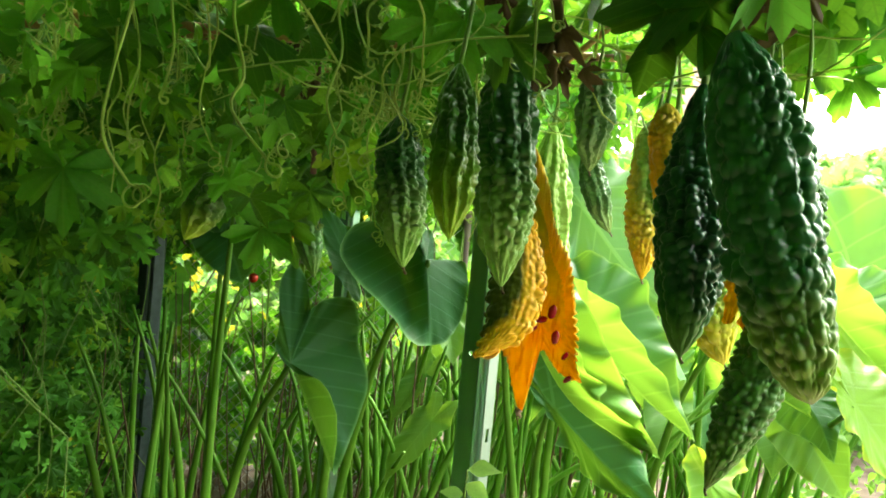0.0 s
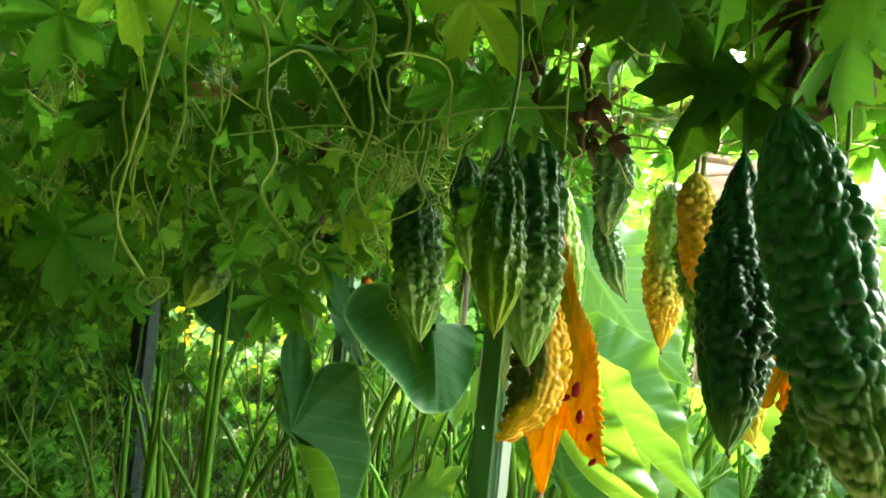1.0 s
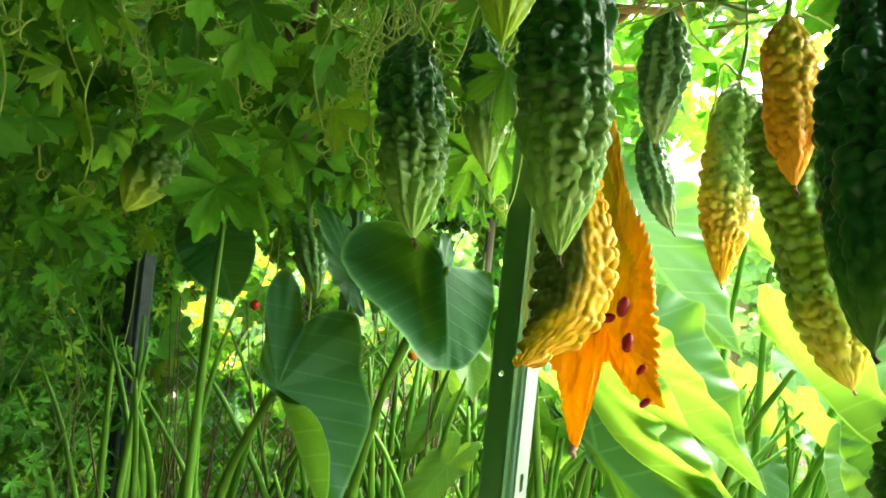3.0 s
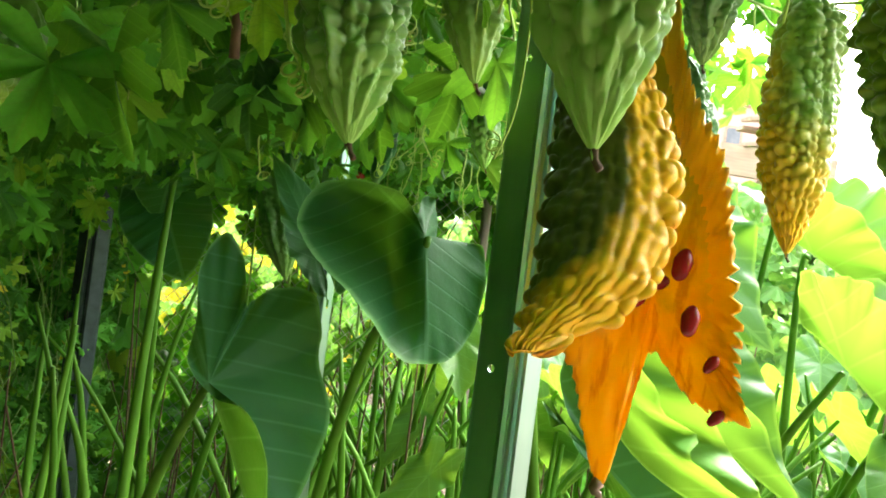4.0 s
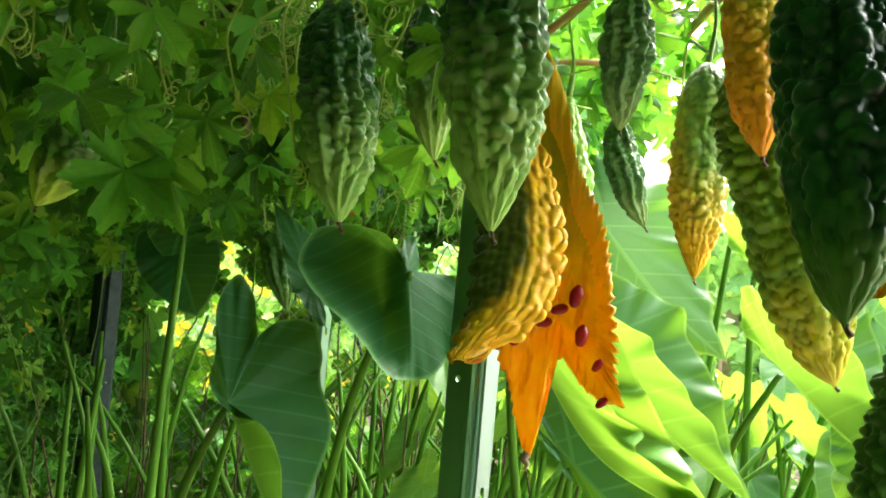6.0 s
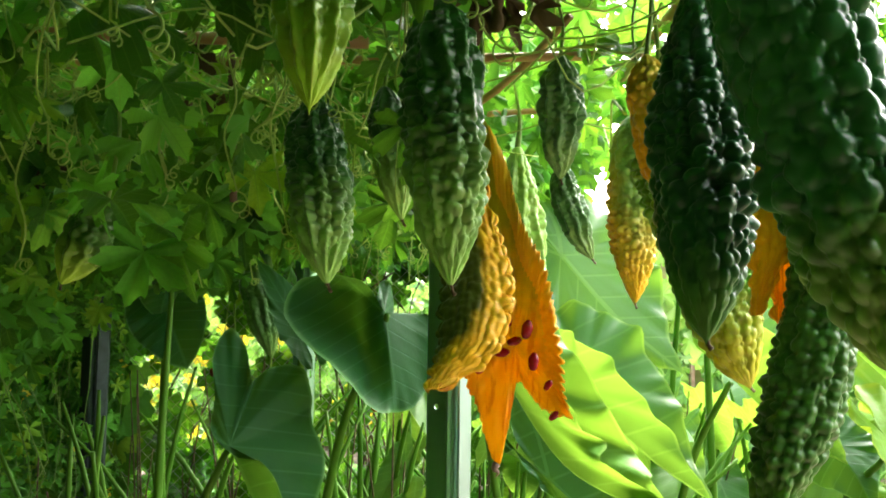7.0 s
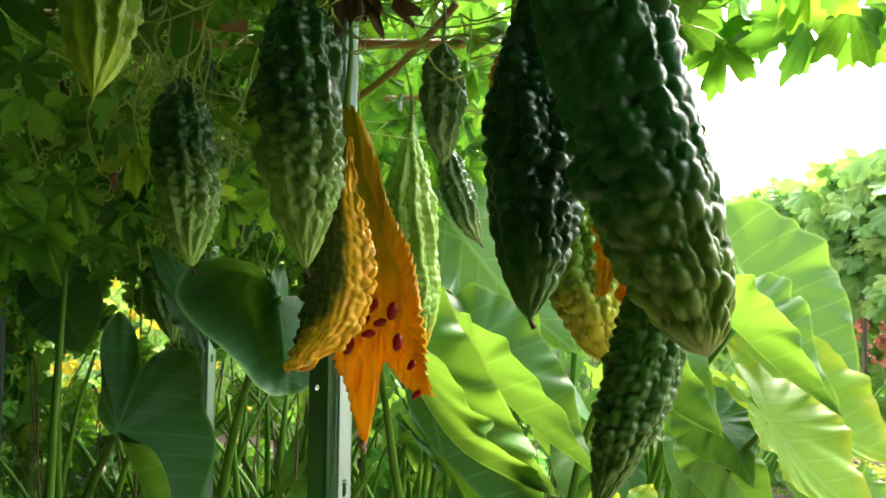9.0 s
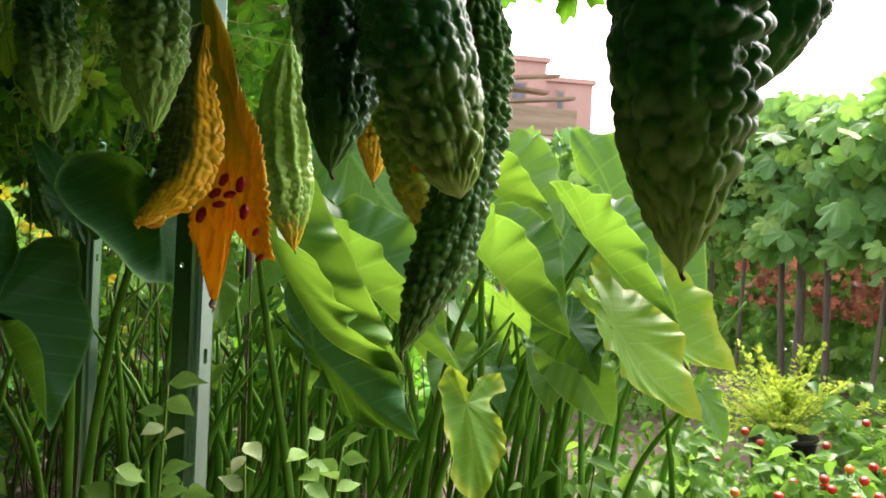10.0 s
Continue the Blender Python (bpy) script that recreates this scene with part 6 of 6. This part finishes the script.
# mostly unseen hedge, added to hold back skylight from behind and the left
leaf_cloud("garden_hedge", "tall dense hedge added round the arbour to block light, mostly unseen", "hedge", [(1.7, -3.2, 0.0, 2.2, -0.8, 3.2), (-1.5, -3.9, 0.0, 2.2, -3.4, 3.2), (-2.6, -3.4, 0.0, -2.0, 5.0, 2.6)], HEDGE, M_HEDGE, 4200, (0.2, 0.34), 54, (-0.8, 0.5, 0.3))
leaf_cloud("far_hedge", "dark hedge behind the stake fence", "hedge", [(5.1, 3.0, 0.0, 5.7, 11.5, 1.9), (1.5, 10.8, 0.0, 5.5, 11.4, 2.0)], HEDGE, M_HEDGE, 2600, (0.16, 0.28), 55, (-0.8, -0.5, 0.3))

# ---- hedge of vines on stakes ----
hedge = empty("vine_hedge", "broad-leaved climbing vine on a stake fence", "hedge", (4.1, 5, 0))
q = np.random.default_rng(61)


def hedge_places(count, seed, only_near):
    q = np.random.default_rng(seed)
    out = []
    while len(out) < count:
        if q.uniform() < 0.68:
            y = q.uniform(3.2, 10.2)
            x = 4.1 + q.normal(0, 0.18)
        else:
            x, y = q.uniform(1.2, 4.3), 10.2 + q.normal(0, 0.2)
        if only_near is not None and (y < 6.2) != only_near:
            continue
        topz = 2.35 + 0.16 * noise.noise((x * 0.9, y * 0.9, 2)) + 0.07 * noise.noise((x * 4, y * 4, 7))
        z = topz - abs(q.normal(0, 0.55))
        if z < 1.2 + 0.30 * noise.noise((x * 1.5, y * 1.5, 9)):
            continue
        out.append((int(q.integers(0, 999)), leaf_pose((x - 4.1, y - 5, z), (q.normal(-0.4, 0.4), q.normal(-0.2, 0.5), -0.7), (-0.7, -0.6, 0.5), q.uniform(0.13, 0.25), q, 0.40)))
    return out


for k, m in hedge_places(200, 62, True):
    v, f, uv = HEDGE[k % len(HEDGE)]
    key = "hedge_leaf_%d" % (k % len(HEDGE))
    me = bpy.data.meshes.get(key) or mesh_object(key, v, f, M_HEDGE, uv)
    part("leaf", me, hedge, m=m)
tagged(scattered("foliage", HEDGE, hedge_places(3600, 63, None), M_HEDGE, hedge), "broad green vine leaves", kind="stuff")
for k in range(17):
    y = 3.3 + 0.41 * k + q.normal(0, 0.15)
    lean, fat = q.normal(0, 0.10), q.uniform(0.012, 0.040)
    part("stake", tube("stake", [(q.normal(0, 0.05), y - 5, -0.05), (q.normal(0, 0.05), y - 5 + 0.5 * lean + q.normal(0, 0.03), 1.0), (q.normal(0, 0.05), y - 5 + lean, 2.2)], (fat, fat * 0.7), M_STAKE, 7, 8), hedge)
leaf_cloud("red_foliage", "reddish leaves glimpsed through the stakes of the hedge", "foliage", [(4.4, 3.3, 0.75, 4.9, 7.5, 1.75)], HEDGE, M_REDLEAF, 700, (0.06, 0.11), 64, (-1, -0.5, 0.5))

# ---- timber frame with loose boards ----
frame_ = empty("timber_rack", "weathered timber rack with loose boards on top", "rack", (2.0, 6.5, 0))
part("beam", board("beam", M_WOOD, 0.80, 0.05, 0.215), frame_, m=pose(0.09, -0.03, 2.165, 0, 2.0, 0))
for x in (-0.24, 0.02):
    part("upright", board("upright", M_WOOD, 0.09, 0.09, 2.06), frame_, m=pose(x, 0.045, 1.03))
for x, y, z, l, a, b in ((0.16, 0.02, 2.325, 0.66, -7, 6), (0.10, 0.02, 2.50, 0.52, -8, 10), (0.08, 0.14, 2.42, 0.45, 2, 3)):
    part("loose_board", board("loose_board", M_WOOD, l, 0.14, 0.026, 0.004), frame_, m=pose(x, y, z, 2, a, b))

leaf_cloud("bean_vine", "leafy vine growing up the timber rack", "vine", [(1.35, 5.95, 0.0, 3.2, 6.3, 1.95)], HEDGE, M_HEDGE, 620, (0.10, 0.19), 57, (-0.2, -1, 0.5))

# ---- potted feathery bush ----
pot = empty("potted_bush", "feathery yellow-green bush in a black pot", "potted plant", (2.78, 4.0, 0))
prof = ((0.0, 0.0), (0.13, 0.0), (0.165, 0.25), (0.175, 0.25), (0.175, 0.275), (0.160, 0.275), (0.155, 0.235), (0.0, 0.225))
V = [(rr * math.cos(2 * math.pi * k / 28), rr * math.sin(2 * math.pi * k / 28), zz + 0.02) for rr, zz in prof for k in range(28)]
part("pot", mesh_object("pot", V, grid_faces(28, len(prof), True), M_BLACK), pot, "black plastic pot")
q = np.random.default_rng(71)
sprigs, twigs = [], []
SMALL = [oval_leaf(q, 4, 0.6, 0.3) for k in range(3)]
for k in range(46):
    w, e = q.uniform(0, 2 * math.pi), q.uniform(0.3, 1.3)
    L = q.uniform(0.30, 0.60)
    d = np.array((math.cos(w) * math.cos(e), math.sin(w) * math.cos(e), math.sin(e)))
    a = np.array((0, 0, 0.24))
    pts = bezier([a, a + d * L * 0.5 + (0, 0, 0.04), a + d * L + (0, 0, -0.02)], 16)
    twigs.append(tube_data(pts, (0.004, 0.0015), 4))
    for j in range(5, 16):
        for sgn in (-1, 1):
            for e2 in range(3):
                side = np.cross(d, (0, 0, 1))
                p = pts[j] + side * sgn * 0.022 * (e2 + 0.4) + q.normal(0, 0.006, 3)
                sprigs.append((int(q.integers(0, 99)), leaf_pose(p, tuple(side * sgn + d * 0.5 + q.normal(0, 0.2, 3)), (0, -0.3, 1), q.uniform(0.022, 0.040), q, 0.2)))
part("branching", joined("branching", twigs, M_STEM), pot)
tagged(scattered("feathery_foliage", SMALL, sprigs, M_FEATHER, pot), "tiny yellow-green leaflets", kind="stuff")

# ---- pepper plants ----


def fruit_mesh(name, mat, rad):
    bm = bmesh.new()
    bmesh.ops.create_uvsphere(bm, u_segments=14, v_segments=9, radius=rad)
    for v in bm.verts:
        v.co.z *= 1.08
        if v.co.z > rad * 0.8:
            v.co.z -= rad * 0.2
    me = bpy.data.meshes.new(name)
    bm.to_mesh(me)
    bm.free()
    me.polygons.foreach_set("use_smooth", [True] * len(me.polygons))
    me.materials.append(mat)
    return me


RED, ORANGE = fruit_mesh("red_pepper", M_RED, 0.017), fruit_mesh("orange_pepper", M_ORANGE, 0.017)


def pepper_plant(x, y, hgt, fruits, seed, label):
    q = np.random.default_rng(seed)
    p = empty("pepper_plant", label, "pepper plant", (x, y, 0), "pepper plants in the bed")
    stems, leaves = [], []
    for k in range(7):
        w, e = q.uniform(0, 2 * math.pi), q.uniform(0.1, 0.5)
        pts = bezier([(0, 0, 0), (0.03 * math.cos(w), 0.03 * math.sin(w), hgt * 0.4), (e * hgt * math.cos(w), e * hgt * math.sin(w), hgt * q.uniform(0.7, 1))], 10)
        stems.append(tube_data(pts, (0.005, 0.002), 5))
        for j in range(26):
            c = pts[int(q.integers(3, 10))] + q.normal(0, 0.05, 3)
            leaves.append((int(q.integers(0, 99)), leaf_pose(np.maximum(c, (-9, -9, 0.02)), (q.normal(), q.normal() - 0.3, -0.35), (0, -0.4, 1), q.uniform(0.06, 0.12), q, 0.2)))
    part("branching", joined("branching", stems, M_STEM), p)
    tagged(scattered("foliage", OVALS, leaves, M_PEPPER_LEAF, p), "glossy pointed green leaves", kind="stuff")
    for k in range(fruits):
        w, e = q.uniform(0, 2 * math.pi), q.uniform(0.05, 0.2)
        part("pepper", RED if q.uniform() < 0.65 else ORANGE, p, m=Matrix.Translation((e * math.cos(w), e * math.sin(w) - 0.10, hgt * q.uniform(0.82, 1.04))))
    return p


for k, (x, y, hh, fr) in enumerate(((1.86, 2.85, 0.44, 4), (2.18, 2.80, 0.46, 10), (2.52, 2.95, 0.50, 6), (2.30, 3.30, 0.46, 3), (2.75, 3.30, 0.55, 3), (3.05, 3.05, 0.55, 4), (1.55, 3.10, 0.36, 0), (1.95, 3.35, 0.36, 1), (2.2, 3.8, 0.36, 0), (3.1, 3.7, 0.45, 2), (3.4, 4.3, 0.45, 0), (1.35, 2.60, 0.52, 0), (0.90, 2.25, 0.58, 0))):
    pepper_plant(x, y, hh, fr, 80 + k, "bushy pepper plant with round red and orange fruit" if fr else "young leafy green pepper plant")
leaf_cloud("weeds", "low green weeds on the soil", "weeds", [(1.0, 3.0, 0.0, 4.6, 8.5, 0.16)], OVALS, M_PEPPER_LEAF, 2600, (0.04, 0.10), 91, (0, -0.3, 1))
leaf_cloud("weeds", "low green weeds under the arbour", "weeds", [(-1.6, 1.4, 0.0, 1.0, 4.0, 0.10)], OVALS, M_PEPPER_LEAF, 500, (0.04, 0.09), 92, (0, -0.3, 1))

# ---- young shrub with pale-backed leaves by the post ----


def sprig(place, shoots, label, seed, size=(0.028, 0.048)):
    q = np.random.default_rng(seed)
    s = empty("young_shrub", label, "shrub", (place[0], place[1], 0), "young shrubs by the post")
    for k, (dx, dy, z) in enumerate(shoots):
        pts = bezier([(0, 0, -0.01), (0.3 * dx, 0.3 * dy, z * 0.5), (0.8 * dx, 0.8 * dy, z * 0.85), (dx, dy, z)], 24)
        part("stem", mesh_object("stem", *tube_data(pts, (0.004, 0.003, 0.0015), 6), M_STEM), s)
        for j in range(9):
            c = pts[23 - int(j * 1.2)]
            w = q.uniform(0, 2 * math.pi)
            key = "shrub_leaf_%d" % (j % 4)
            if not bpy.data.meshes.get(key):
                v, f, uv = oval_leaf(q, 7, 0.62, 0.35, 1.5)
                mesh_object(key, v, f, M_SILVER, uv)
            part("leaf", bpy.data.meshes[key], s, m=leaf_pose(c, (math.cos(w), math.sin(w) * 0.6, q.uniform(-0.5, 0.6)), (q.normal(0, 0.5), -0.6, 0.8), q.uniform(*size)))
    return s


sprig((0.03, 1.12), [(0.03, 0.02, 1.02), (-0.02, -0.02, 0.93), (0.05, 0.03, 0.90)], "young shrub with pale-backed green leaves", 101)
sprig((0.18, 1.22), [(0.05, -0.02, 0.94), (-0.03, 0.0, 0.93), (0.10, 0.02, 0.92)], "young shrub with pale-backed green leaves", 102, (0.03, 0.05))
sprig((-0.12, 1.15), [(-0.02, 0.0, 0.93), (0.05, 0.0, 0.86)], "young shrub with narrow green leaves", 103)

# ---- cherry tomatoes glimpsed beyond ----
for k, (x, y, z) in enumerate(((-0.337, 3.31, 1.473), (-0.30, 3.40, 1.30), (-0.75, 3.45, 1.05), (0.05, 3.40, 1.06), (-0.62, 3.50, 1.24), (-0.15, 3.45, 0.93))):
    t = empty("tomato", "small ripe red tomato on a thin stem", "tomato", (x, y, z), "tomatoes behind the taro")
    part("fruit", fruit_mesh("tomato", M_RED if k % 2 == 0 else M_ORANGE, 0.020), t)
    part("stem", tube("stem", [(0, 0, 0.014), (0.02, 0.03, 0.12), (0.03, 0.15, 0.3 - 0.1 * (k % 2)), (0.05, 0.16, -z)], (0.003, 0.003, 0.006), M_STEM, 5, 12), t)
